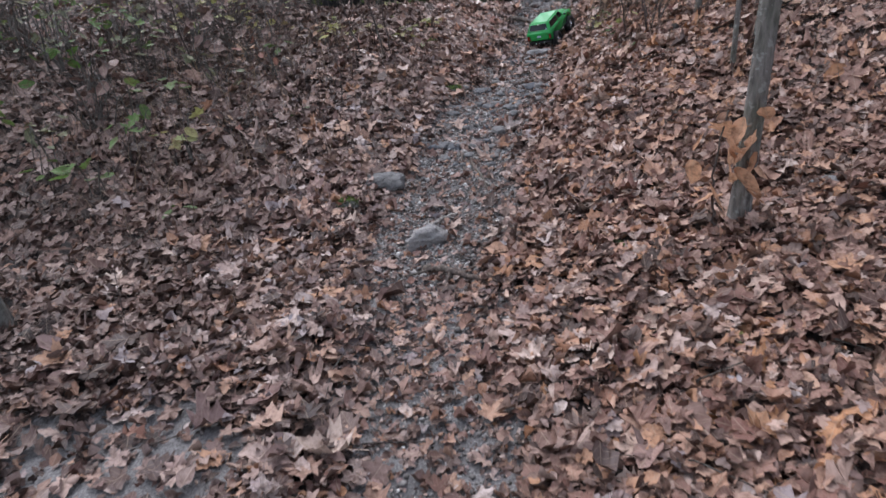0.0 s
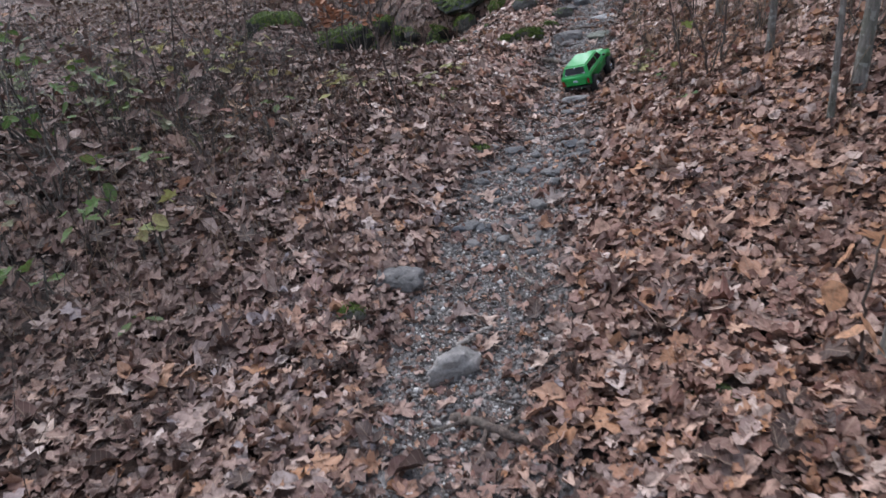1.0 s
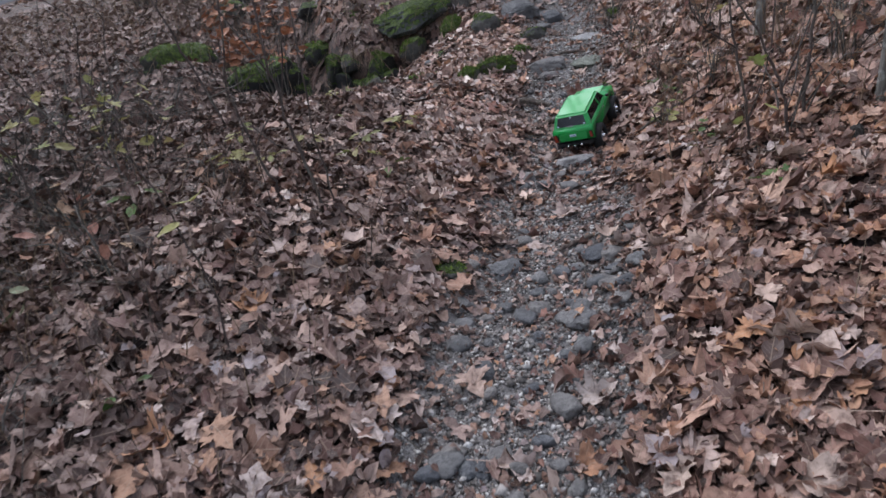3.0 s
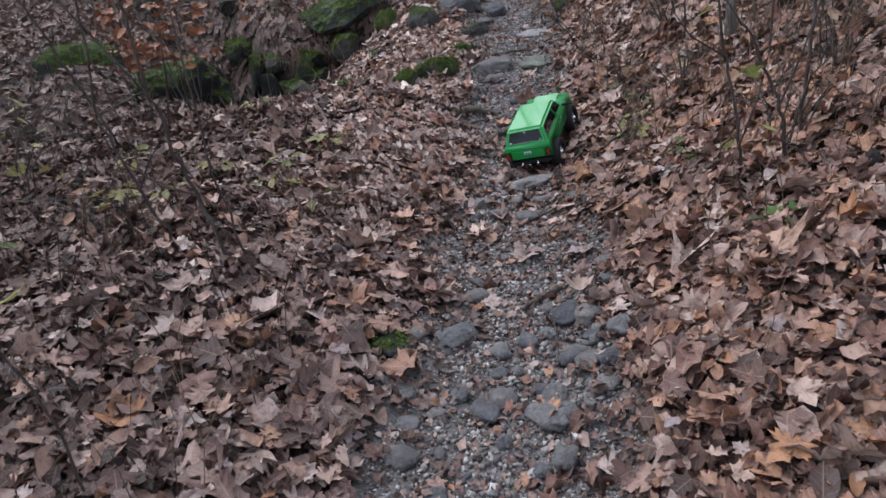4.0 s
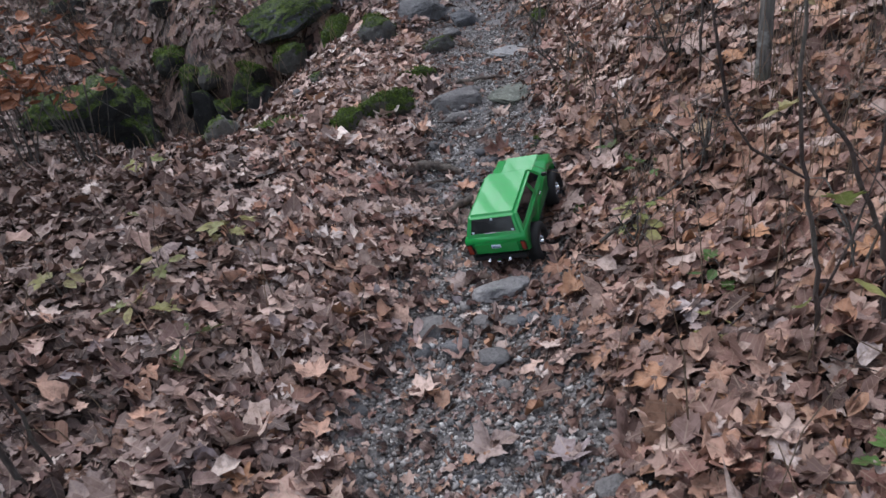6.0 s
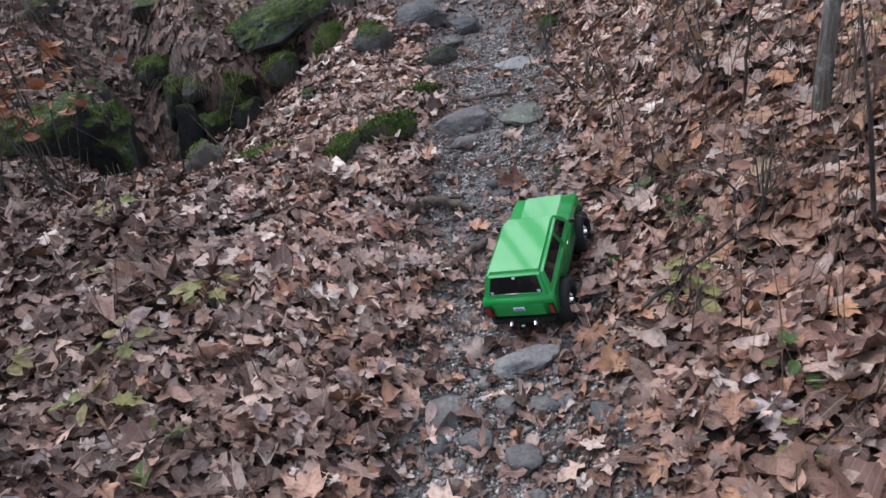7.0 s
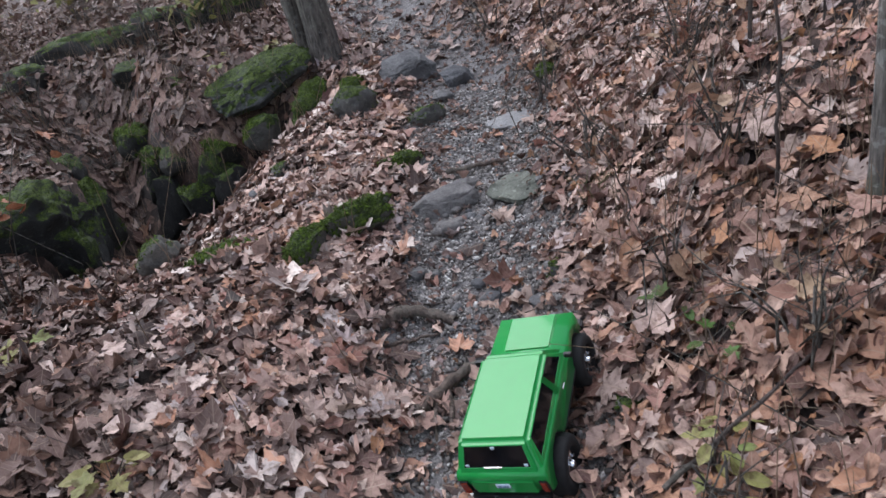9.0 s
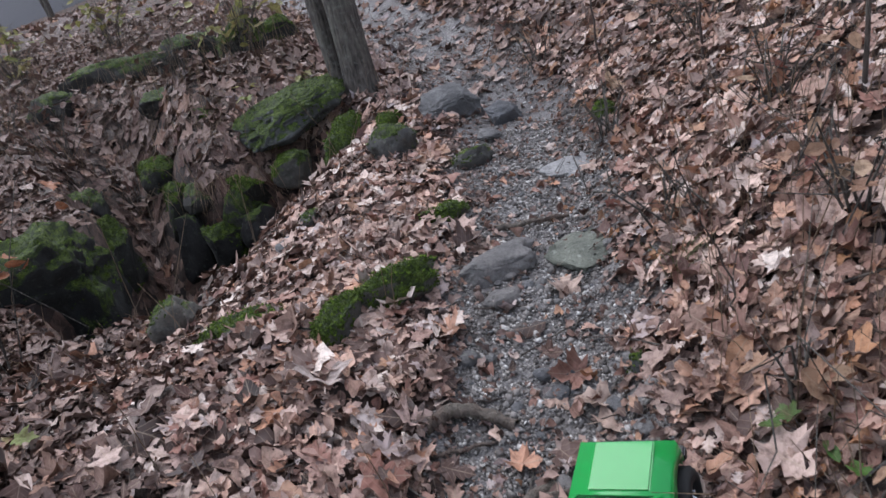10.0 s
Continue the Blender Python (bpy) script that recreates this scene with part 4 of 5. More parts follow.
stick("stick", [(0.62, 4.30, 0.01), (0.72, 4.28, 0.025), (0.82, 4.24, 0.015)], 0.012, 0.008, pale_wood_mat, "grey weathered piece of wood on leaves")
rock("slab", -1.75, 12.1, 1.5, 0.5, 0.34, dark_rock, "long grey slab of rock beyond the hollow", 270, 6, 0.25, angular=0.6, boxy=0.6)


# ---- trees ----
def tree(x, y, r, height, lean, material, label, seed, crown=True, group="trees along the footpath", bend=0.15, trunks=((0, 0, 1.0, 0, 0),)):
    """A bare autumn tree: flared tapering trunk, limbs and twigs. lean: metres moved sideways per metre of height."""
    r_ = np.random.default_rng(seed)
    at = pose(x, y, float(ground_z(x, y)) - 0.06)
    top = thing("tree", at, label, "tree", group)
    for dx, dy, scale, lx, ly in trunks:
        h = np.concatenate([np.linspace(0, 0.5, 7), np.linspace(0.75, height, 16)])
        px = dx + (lean[0] + lx) * h + bend * 0.2 * np.sin(h * 0.9 + seed) - bend * 0.2 * np.sin(seed)
        py = dy + (lean[1] + ly) * h + bend * 0.2 * np.sin(h * 0.7 + 2 * seed) - bend * 0.2 * np.sin(2 * seed)
        rad = r * scale * (1 - 0.72 * h / height) * (1 + 0.45 * np.exp(-h / 0.10))
        v, f = tube(np.stack([px, py, h], -1), rad, 14)
        mesh_part("trunk", raw_mesh("trunk", v, f), material, top, "", True)
    if not crown:
        return top
    pieces = []
    for k in range(int(5 + height)):
        hh = height * r_.uniform(0.38, 0.97)
        a = r_.uniform(0, 6.283)
        length = (height - hh) * 0.55 + r_.uniform(0.5, 1.2)
        start = np.array([np.interp(hh, h, px), np.interp(hh, h, py), hh])
        d = np.array([np.cos(a), np.sin(a), r_.uniform(0.35, 0.9)])
        t = np.linspace(0, 1, 6)[:, None]
        limb = start + d * t * length + np.array([0, 0, 0.25]) * t ** 2 * length + r_.normal(0, 0.04, (6, 3)) * t
        lr = np.interp(hh, h, rad) * 0.5
        pieces.append(tube(limb, np.linspace(lr, lr * 0.25, 6), 6))
        for j in range(5):
            s = limb[r_.integers(1, 6)]
            e = s + d * length * 0.3 + r_.normal(0, 0.22, 3) * length
            pieces.append(tube(np.stack([s, (s + e) / 2 + r_.normal(0, 0.03, 3), e]), (lr * 0.3, lr * 0.2, lr * 0.08), 4))
    mesh_part("crown", raw_mesh("crown", *join_arrays(pieces)), material, top, "", True)
    return top


tree(0.99, 2.44, 0.036, 6.0, (0.05, 0.05), bark_grey, "slim grey-barked young tree standing among fallen leaves", 1, bend=0.08)
tree(1.69, 6.02, 0.023, 8.0, (0.02, 0.02), bark_grey, "slim grey-barked young tree on the leafy bank", 2, bend=0.08)
tree(0.42, 9.74, 0.105, 11.0, (0.0, 0.03), bark_dark, "twin-stemmed tree with ridged grey bark beside the footpath", 3, bend=0.05,
     trunks=((-0.13, 0.10, 0.55, -0.05, 0.02), (0, 0, 1.0, 0.0, 0.0)))
tree(-1.75, 2.30, 0.055, 7.0, (-0.06, 0.0), bark_dark, "dark-barked tree at the edge of the undergrowth", 4, bend=0.05)
tree(1.57, 4.82, 0.020, 5.0, (0.02, 0.02), bark_grey, "thin young tree among leaves", 5, bend=0.1)
tree(1.66, 4.06, 0.030, 6.0, (0.06, 0.04), bark_grey, "slim leaning young tree among leaves", 6, bend=0.1)
tree(1.46, 3.86, 0.014, 4.0, (0.0, 0.02), bark_grey, "thin young tree among leaves", 7, bend=0.1)
rock("stump", 1.38, 4.63, 0.06, 0.05, 0.11, bark_dark, "small dark rotten stump among leaves", 280, 10, 0.2, category="stump", angular=0.7)
far_rng = np.random.default_rng(77)
for k in range(46):
    fx, fy = far_rng.uniform(-26, 22), far_rng.uniform(13.5, 48)
    if abs(fx - float(trail_x(fy))) < 1.0:
        fx += 2.5
    tree(fx, fy, far_rng.uniform(0.06, 0.2), far_rng.uniform(9, 16), (far_rng.normal(0, 0.03), far_rng.normal(0, 0.02)), bark_dark if k % 3 else bark_grey,
         "bare tree in the woods far off", 30 + k, crown=True, group="far trees", bend=0.3)
for k in range(7):
    tree(far_rng.uniform(-6, 6), far_rng.uniform(-9, -2), far_rng.uniform(0.08, 0.16), far_rng.uniform(9, 13), (0, 0), bark_grey, "bare tree in the woods behind", 90 + k, group="far trees", bend=0.3)


# ---- saplings and weeds ----
def leaf_at(name, mesh, material, parent, at, size, down=20.0, yaw=0.0, roll=0.0):
    ob = mesh_part(name, mesh, material, parent)
    ob.matrix_basis = pose(at[0], at[1], at[2], -down, roll, yaw) @ Matrix.Scale(size, 4)
    return ob


def variant(mesh, material):
    me = mesh.copy()
    me.materials.clear()
    me.materials.append(material)
    return me


live_rng = np.random.default_rng(9)
live = []
for half in (MAPLE, OVAL, OVAL):
    v, f, uv = leaf_shape(half, live_rng, 0.5, 2, False)
    v = v + np.array([0, 0.4, 0])
    live.append(raw_mesh("leaf", v, f, uv[f.ravel()]))
GREEN = [variant(m, green_mat) for m in live]
YELLOW = [variant(m, yellow_mat) for m in live]
ORANGE = [variant(m, orange_mat) for m in live]
DEAD = [variant(m, shade_brown_mat) for m in live]


def sapling(x, y, path, r, label, leaves=(), forks=(), seed=0, name="sapling", leaf_meshes=YELLOW, leaf_size=0.06, hang=0):
    """A thin stem along path (offsets from its foot, metres), with side twigs and single leaves."""
    q = np.random.default_rng(seed)
    top = thing(name, pose(x, y, float(ground_z(x, y)) - 0.01), label, "sapling", "saplings beside the footpath")
    r = 0.72 * r
    P = np.array(path, float)
    k = np.linspace(0, len(P) - 1, 5 * len(P))
    fine = np.stack([np.interp(k, np.arange(len(P)), P[:, c]) for c in range(3)], -1)
    fine += q.normal(0, 0.004, fine.shape) * (fine[:, 2:3] > 0.02)
    mesh_part("stem", raw_mesh("stem", *tube(fine, np.linspace(r, r * 0.45, len(fine)), 7)), twig_mat, top, "", True)
    for (s, e) in forks:
        s, e = np.array(s, float), np.array(e, float)
        midp = (s + e) / 2 + q.normal(0, 0.015, 3)
        mesh_part("twig", raw_mesh("twig", *tube(np.stack([s, midp, e]), (r * 0.55, r * 0.45, r * 0.25), 6)), twig_mat, top, "", True)
    for p in leaves:
        leaf_at("leaf", leaf_meshes[q.integers(0, 3)], None, top, p, leaf_size * q.uniform(0.8, 1.3), hang + q.uniform(5, 50), q.uniform(0, 360), q.normal(0, 15))
    return top


sapling(-0.47, 4.97, [(0, 0, 0), (-0.06, 0.04, 0.3), (-0.10, 0.06, 0.55), (-0.10, 0.08, 0.9), (-0.02, 0.1, 1.25)], 0.010, "thin forked bare sapling among fallen leaves", seed=1,
        forks=[((-0.10, 0.06, 0.55), (-0.25, 0.05, 0.85)), ((-0.25, 0.05, 0.85), (-0.3, 0.1, 1.2)), ((-0.05, 0.03, 0.25), (-0.2, -0.02, 0.4))])
sapling(-1.15, 6.30, [(0, 0, 0), (-0.08, 0, 0.3), (-0.2, 0.02, 0.7), (-0.4, 0.05, 1.2)], 0.011, "thin leaning bare sapling in the undergrowth", seed=2,
        forks=[((-0.05, 0, 0.2), (0.25, -0.1, 0.3)), ((-0.2, 0.02, 0.7), (-0.1, 0.1, 1.0))])
sapling(-0.64, 5.10, [(0, 0, 0), (-0.08, 0.02, 0.25), (-0.12, 0.02, 0.5), (-0.05, 0.02, 0.9)], 0.009, "thin bare sapling with bent stem", seed=3,
        forks=[((-0.08, 0.02, 0.25), (0.08, 0, 0.45)), ((0.08, 0, 0.45), (0.14, 0.0, 0.75))])
sapling(-0.66, 4.10, [(0, 0, 0), (0.01, 0, 0.25), (-0.06, 0.02, 0.5), (-0.15, 0.03, 0.8)], 0.005, "slender bare stem beside the footpath", seed=4, leaves=[(-0.02, 0, 0.42), (0.02, 0.02, 0.47)])
sapling(-0.44, 5.02, [(0, 0, 0), (-0.02, 0, 0.4), (0.0, 0.02, 0.8), (0.02, 0.03, 1.1)], 0.006, "slender bare stem beside the footpath", seed=5)
sapling(1.13, 4.86, [(0, 0, 0), (-0.03, 0, 0.25), (-0.08, 0.02, 0.5), (-0.09, 0.05, 0.95)], 0.008, "thin twiggy sapling with a few yellow leaves", seed=6, leaves=[(0.02, -0.04, 0.20), (-0.06, -0.03, 0.16), (0.0, 0, 0.36), (-0.1, 0, 0.55)],
        forks=[((-0.02, 0, 0.12), (0.05, -0.02, 0.4)), ((0.05, -0.02, 0.4), (0.02, 0.02, 0.75)), ((-0.06, 0.01, 0.4), (-0.22, 0, 0.55)), ((-0.22, 0, 0.55), (-0.26, 0.02, 0.8))])
sapling(1.27, 4.85, [(0, 0, 0), (-0.04, 0, 0.22), (-0.12, 0.02, 0.42), (-0.2, 0.05, 0.55)], 0.009, "brown arching sapling on the leafy bank", seed=7, forks=[((-0.04, 0, 0.22), (0.06, 0, 0.5)), ((0.06, 0, 0.5), (0.04, 0, 0.9))])
sapling(1.36, 4.95, [(0, 0, 0), (0.02, 0, 0.4), (0.0, 0.02, 0.9)], 0.010, "thin grey sapling on the leafy bank", seed=8, forks=[((0.02, 0, 0.4), (0.15, 0, 0.6))])
sapling(1.58, 6.25, [(0, 0, 0), (0.01, 0, 0.35), (0.0, 0.0, 0.8), (0.03, 0.02, 1.4)], 0.008, "thin upright sapling with a yellow leaf", seed=9, leaves=[(0.02, -0.03, 0.45), (-0.05, 0, 0.75)], forks=[((0.01, 0, 0.35), (0.14, -0.02, 0.22)), ((0.0, 0, 0.55), (-0.1, 0, 0.7))])
sapling(1.95, 7.0, [(0, 0, 0), (0.02, 0, 0.4), (0.05, 0.0, 1.3)], 0.012, "thin dark sapling on the leafy bank", seed=10)
sapling(1.25, 6.45, [(0, 0, 0), (0.0, 0, 0.16), (-0.06, 0, 0.3), (-0.12, 0.02, 0.5)], 0.004, "slender dark stem on the leafy bank", seed=11, forks=[((0, 0, 0.16), (0.06, 0, 0.34))])
sapling(0.91, 2.42, [(0, 0, 0), (-0.02, 0, 0.14), (-0.03, 0, 0.30), (0.0, 0, 0.48)], 0.008, "young oak shoot holding dry orange leaves", seed=12, leaf_meshes=ORANGE, leaf_size=0.11, hang=35,
        leaves=[(-0.05, -0.02, 0.24), (0.04, 0, 0.26), (-0.10, 0, 0.32), (0.0, -0.03, 0.36), (0.08, 0.0, 0.30), (-0.02, 0, 0.44), (0.09, -0.04, 0.40), (-0.08, -0.02, 0.42), (0.02, -0.05, 0.30), (0.05, -0.03, 0.47), (0.07, -0.06, 0.22), (0.0, -0.04, 0.40), (0.11, -0.02, 0.34), (0.10, -0.05, 0.50), (-0.03, -0.03, 0.20)])
sapling(1.38, 2.2, [(0, 0, 0), (-0.02, 0, 0.3), (0.0, 0, 0.6)], 0.006, "slender brown stem among fallen leaves", seed=13)
for k in range(10):
    qx, qy = live_rng.uniform(1.5, 3.2), live_rng.uniform(4.2, 9.0)
    sapling(qx, qy, [(0, 0, 0), (live_rng.normal(0, 0.03), 0, 0.4), (live_rng.normal(0, 0.08), 0, 0.9), (live_rng.normal(0, 0.12), 0, 1.5)], live_rng.uniform(0.005, 0.011), "bare thin sapling on the leafy bank", seed=40 + k,
            forks=[((0, 0, 0.45), (live_rng.normal(0, 0.12), 0, 0.8))])
for k in range(9):
    qx, qy = live_rng.uniform(-3.2, -1.4), live_rng.uniform(4.0, 7.2)
    sapling(qx, qy, [(0, 0, 0), (live_rng.normal(0, 0.05), 0, 0.3), (live_rng.normal(0, 0.12), 0, 0.7), (live_rng.normal(0, 0.2), 0, 1.1)], live_rng.uniform(0.004, 0.009), "bare thin sapling in the undergrowth", seed=60 + k,
            forks=[((0, 0, 0.3), (live_rng.normal(0, 0.15), 0, 0.55))])


def seedling(x, y, count, size, height, meshes, label, seed, name="seedling", spread=0.05):
    """A small leafy plant: stems from one foot, each with a leaf."""
    q = np.random.default_rng(seed)
    top = thing(name, pose(x, y, float(ground_z(x, y)) + 0.005), label, "seedling", "green seedlings among the leaves")
    for k in range(count):
        a = 6.283 * k / count + q.uniform(-0.4, 0.4)
        h = height * q.uniform(0.7, 1.15)
        tip = np.array([np.cos(a) * spread * q.uniform(0.4, 1), np.sin(a) * spread * q.uniform(0.4, 1), h])
        mesh_part("stem", raw_mesh("stem", *tube(np.stack([np.zeros(3), tip * (0.4, 0.4, 0.7), tip]), (0.0022, 0.0018, 0.0012), 5)), twig_mat, top)
        leaf_at("leaf", meshes[q.integers(0, 3)], None, top, tip, size * q.uniform(0.8, 1.2), q.uniform(-5, 35), degrees_of(a) - 90, q.normal(0, 12))
    return top


def degrees_of(a):
    return a * 180 / math.pi


for k, (x, y, count, size, h, kind) in enumerate([
        (-1.33, 3.10, 3, 0.07, 0.05, 0), (-1.62, 4.12, 4, 0.09, 0.16, 0), (-1.22, 5.06, 5, 0.09, 0.12, 0), (-0.84, 5.25, 4, 0.07, 0.22, 1), (1.07, 4.56, 4, 0.065, 0.05, 0),
        (1.12, 5.22, 3, 0.055, 0.05, 0), (1.10, 5.22, 4, 0.05, 0.04, 0), (1.21, 5.90, 4, 0.05, 0.06, 0), (1.20, 6.08, 4, 0.06, 0.06, 0), (-0.38, 5.57, 3, 0.10, 0.07, 1),
        (-0.55, 6.55, 3, 0.09, 0.06, 1), (-0.62, 5.72, 5, 0.07, 0.10, 1), (-0.36, 5.77, 4, 0.08, 0.08, 1), (-0.17, 5.96, 6, 0.085, 0.10, 1), (-0.75, 5.45, 4, 0.07, 0.09, 1),
        (-0.23, 5.41, 3, 0.08, 0.06, 0), (-0.95, 5.5, 5, 0.08, 0.12, 1), (1.06, 5.62, 4, 0.06, 0.10, 1), (1.08, 5.60, 3, 0.05, 0.10, 1), (-0.55, 6.15, 3, 0.06, 0.05, 1),
        (-1.0, 5.95, 5, 0.08, 0.10, 1), (-0.32, 9.72, 6, 0.08, 0.22, 1), (0.05, 9.85, 6, 0.07, 0.16, 1), (-1.9, 4.6, 5, 0.09, 0.25, 0), (-2.3, 4.9, 6, 0.10, 0.30, 0),
        (-1.7, 3.55, 4, 0.09, 0.20, 0), (-1.45, 3.5, 4, 0.08, 0.18, 1), (-2.0, 3.3, 4, 0.08, 0.16, 0), (-2.5, 5.6, 6, 0.11, 0.3, 1), (0.78, 1.75, 2, 0.05, 0.02, 1),
        (-0.9, 3.95, 3, 0.05, 0.05, 0), (1.85, 6.1, 3, 0.06, 0.25, 1), (1.0, 5.05, 3, 0.05, 0.06, 1), (-0.2, 6.0, 2, 0.05, 0.04, 1)]):
    seedling(x, y, count + kind, size * (0.72 if kind else 0.85), h, YELLOW if kind else GREEN, "small plant with yellow-green leaves among fallen leaves" if kind else "small plant with fresh green leaves among fallen leaves", 300 + k)


def stalks(name, n, cx, cy, rx, ry, height, label, seed, material, lean=0.25, droop=0.0, base=None, forward=0.0):
    """Dry weed stalks and grass, each a thin bent blade of three sides."""
    q = np.random.default_rng(seed)
    x, y = q.normal(cx, rx, n), q.normal(cy, ry, n)
    keep = trail_mask(x, y) < 0.3
    x, y = x[keep], y[keep]
    z = ground_z(x, y) if base is None else np.full(len(x), base)
    pieces = []
    for k in range(len(x)):
        h = height * q.uniform(0.4, 1.2)
        d = q.normal(0, lean, 2) * h + np.array([0.0, forward * h])
        p = np.array([(x[k], y[k], z[k] - 0.01), (x[k] + 0.35 * d[0], y[k] + 0.35 * d[1], z[k] + 0.55 * h), (x[k] + d[0], y[k] + d[1], z[k] + h * (1 - droop))])
        r = q.uniform(0.0010, 0.0024)
        pieces.append(tube(p, (r, r * 0.8, r * 0.4), 3))
    return tagged(mesh_part(name, raw_mesh(name, *join_arrays(pieces)), material), label, "dry weeds", kind="stuff")


straw_mat = bark_material("dry_straw", (0.12, 0.075, 0.045), (0.33, 0.23, 0.15))
stalks("dry_stalks", 420, 2.0, 6.8, 0.7, 1.6, 0.35, "dry brown weed stalks on the leafy bank", 1, straw_mat)
stalks("dry_stalks", 260, 1.25, 6.4, 0.25, 1.0, 0.14, "dry grass beside the footpath", 2, straw_mat, 0.5)
stalks("dry_stalks", 300, -1.9, 4.9, 0.7, 0.9, 0.40, "dark dry weed stalks in the undergrowth", 3, twig_mat)
stalks("dry_stalks", 60, -0.55, 9.24, 0.16, 0.06, 0.17, "dry grass hanging over the rock face", 4, straw_mat, 0.55, 1.5, 0.20, -0.5)
stalks("dry_stalks", 90, -0.75, 9.75, 0.35, 0.25, 0.20, "dry grass above the hollow", 14, straw_mat, 0.6, 0.2)
stalks("dry_stalks", 500, -1.5, 10.9, 1.0, 0.8, 0.28, "dry brown weeds beyond the hollow", 5, straw_mat)
stalks("dry_stalks", 110, -1.25, 7.35, 0.5, 0.25, 0.14, "dry weeds on the rim of the hollow", 6, straw_mat, 0.5)
stalks("dry_stalks", 600, 2.6, 10.5, 2.2, 2.0, 0.45, "dry brown weeds farther along the bank", 7, straw_mat)
stalks("dry_stalks", 1300, -4.0, 12.5, 2.6, 2.2, 0.55, "dry brown weeds far beyond the hollow", 8, straw_mat)



def bush(x, y, spread, height, stems, label, seed, meshes=GREEN, leaf_count=26, size=0.07, low=0.0):
    """A tangle of thin arching stems with leaves along them."""
    q = np.random.default_rng(seed)
    top = thing("bush", pose(x, y, float(ground_z(x, y)) - 0.01), label, "bush", "undergrowth")
    ends = []
    for k in range(stems):
        a, h = q.uniform(0, 6.283), height * q.uniform(0.5, 1.1)
        out_ = spread * q.uniform(0.2, 1.0)
        d = np.array([np.cos(a), np.sin(a), 0])
        p = np.stack([d * out_ * 0.15 + q.normal(0, 0.03, 3) * (1, 1, 0), d * out_ * 0.4 + (0, 0, h * 0.6), d * out_ * 0.75 + (0, 0, h), d * out_ * 1.1 + (0, 0, h * q.uniform(0.7, 1.1))])
        r = q.uniform(0.002, 0.005)
        pieces = [tube(p, (r, r * 0.9, r * 0.7, r * 0.4), 5)]
        ends += [p[1], p[2], p[3], (p[2] + p[3]) / 2]
        for j in range(2):
            s = p[q.integers(1, 4)]
            pieces.append(tube(np.stack([s, s + q.normal(0, 0.08, 3), s + q.normal(0, 0.14, 3)]), (r * 0.5, r * 0.4, r * 0.2), 4))
        mesh_part("stem", raw_mesh("stem", *join_arrays(pieces)), bark_dark, top)
    ends = [e for e in ends if e[2] >= low]
    for k in range(leaf_count):
        e = ends[q.integers(0, len(ends))] + q.normal(0, 0.03, 3)
        leaf_at("leaf", meshes[q.integers(0, 3)], None, top, e, size * q.uniform(0.6, 1.3), q.uniform(-10, 60), q.uniform(0, 360), q.normal(0, 25))
    return top


for k, (x, y, sp, h, n, lc, green) in enumerate([(-2.2, 4.3, 0.45, 0.5, 26, 30, 1), (-2.8, 4.8, 0.5, 0.6, 30, 30, 1), (-1.9, 5.4, 0.45, 0.45, 26, 16, 0), (-2.6, 5.9, 0.5, 0.55, 30, 20, 0), (-2.5, 3.6, 0.4, 0.4, 20, 20, 1),
                                                 (-3.3, 5.4, 0.5, 0.6, 26, 16, 0), (-1.9, 6.4, 0.4, 0.35, 22, 8, 0), (-1.5, 5.9, 0.35, 0.3, 16, 8, 0), (-3.4, 4.2, 0.5, 0.6, 26, 22, 1), (-2.3, 6.9, 0.5, 0.4, 24, 8, 0)]):
    bush(x, y, sp, h, n // 2, "dark tangled undergrowth with some green leaves" if green else "dark tangled bare undergrowth with a few yellowed leaves", 700 + k, GREEN if green else YELLOW, lc + 6)
for k, (x, y, sp, h, lc) in enumerate([(-2.0, 3.9, 0.4, 0.35, 26), (-1.7, 4.7, 0.4, 0.3, 22), (-2.4, 5.2, 0.45, 0.5, 34), (-3.0, 5.0, 0.5, 0.6, 34), (-1.55, 5.2, 0.35, 0.28, 16), (-2.1, 6.1, 0.4, 0.4, 26), (-2.9, 6.5, 0.5, 0.5, 30),
                                       (-1.7, 6.9, 0.4, 0.3, 20), (-3.6, 6.0, 0.5, 0.6, 30), (-2.2, 7.5, 0.4, 0.35, 20), (-1.3, 9.9, 0.4, 0.35, 26), (-1.9, 10.4, 0.5, 0.4, 30), (-0.9, 10.7, 0.4, 0.35, 24), (-2.7, 9.4, 0.5, 0.45, 30), (-2.5, 11.0, 0.5, 0.4, 26)]):
    bush(x, y, sp, h, 13, "dark withered undergrowth hung with dead brown leaves", 760 + k, DEAD, lc + 16, 0.08)
for k, (x, y) in enumerate([(-0.45, 11.0), (-3.3, 13.2), (-4.2, 14.0), (-2.6, 14.5)]):
    bush(x, y, 0.5, 0.6, 30, "straggling bush with yellow-green leaves", 730 + k, YELLOW, 60, 0.09)


# withered weeds on the bank, and taller plants in the undergrowth
TAN = [variant(m, tan_mat) for m in live]
SAGE = [variant(m, sage_mat) for m in live]
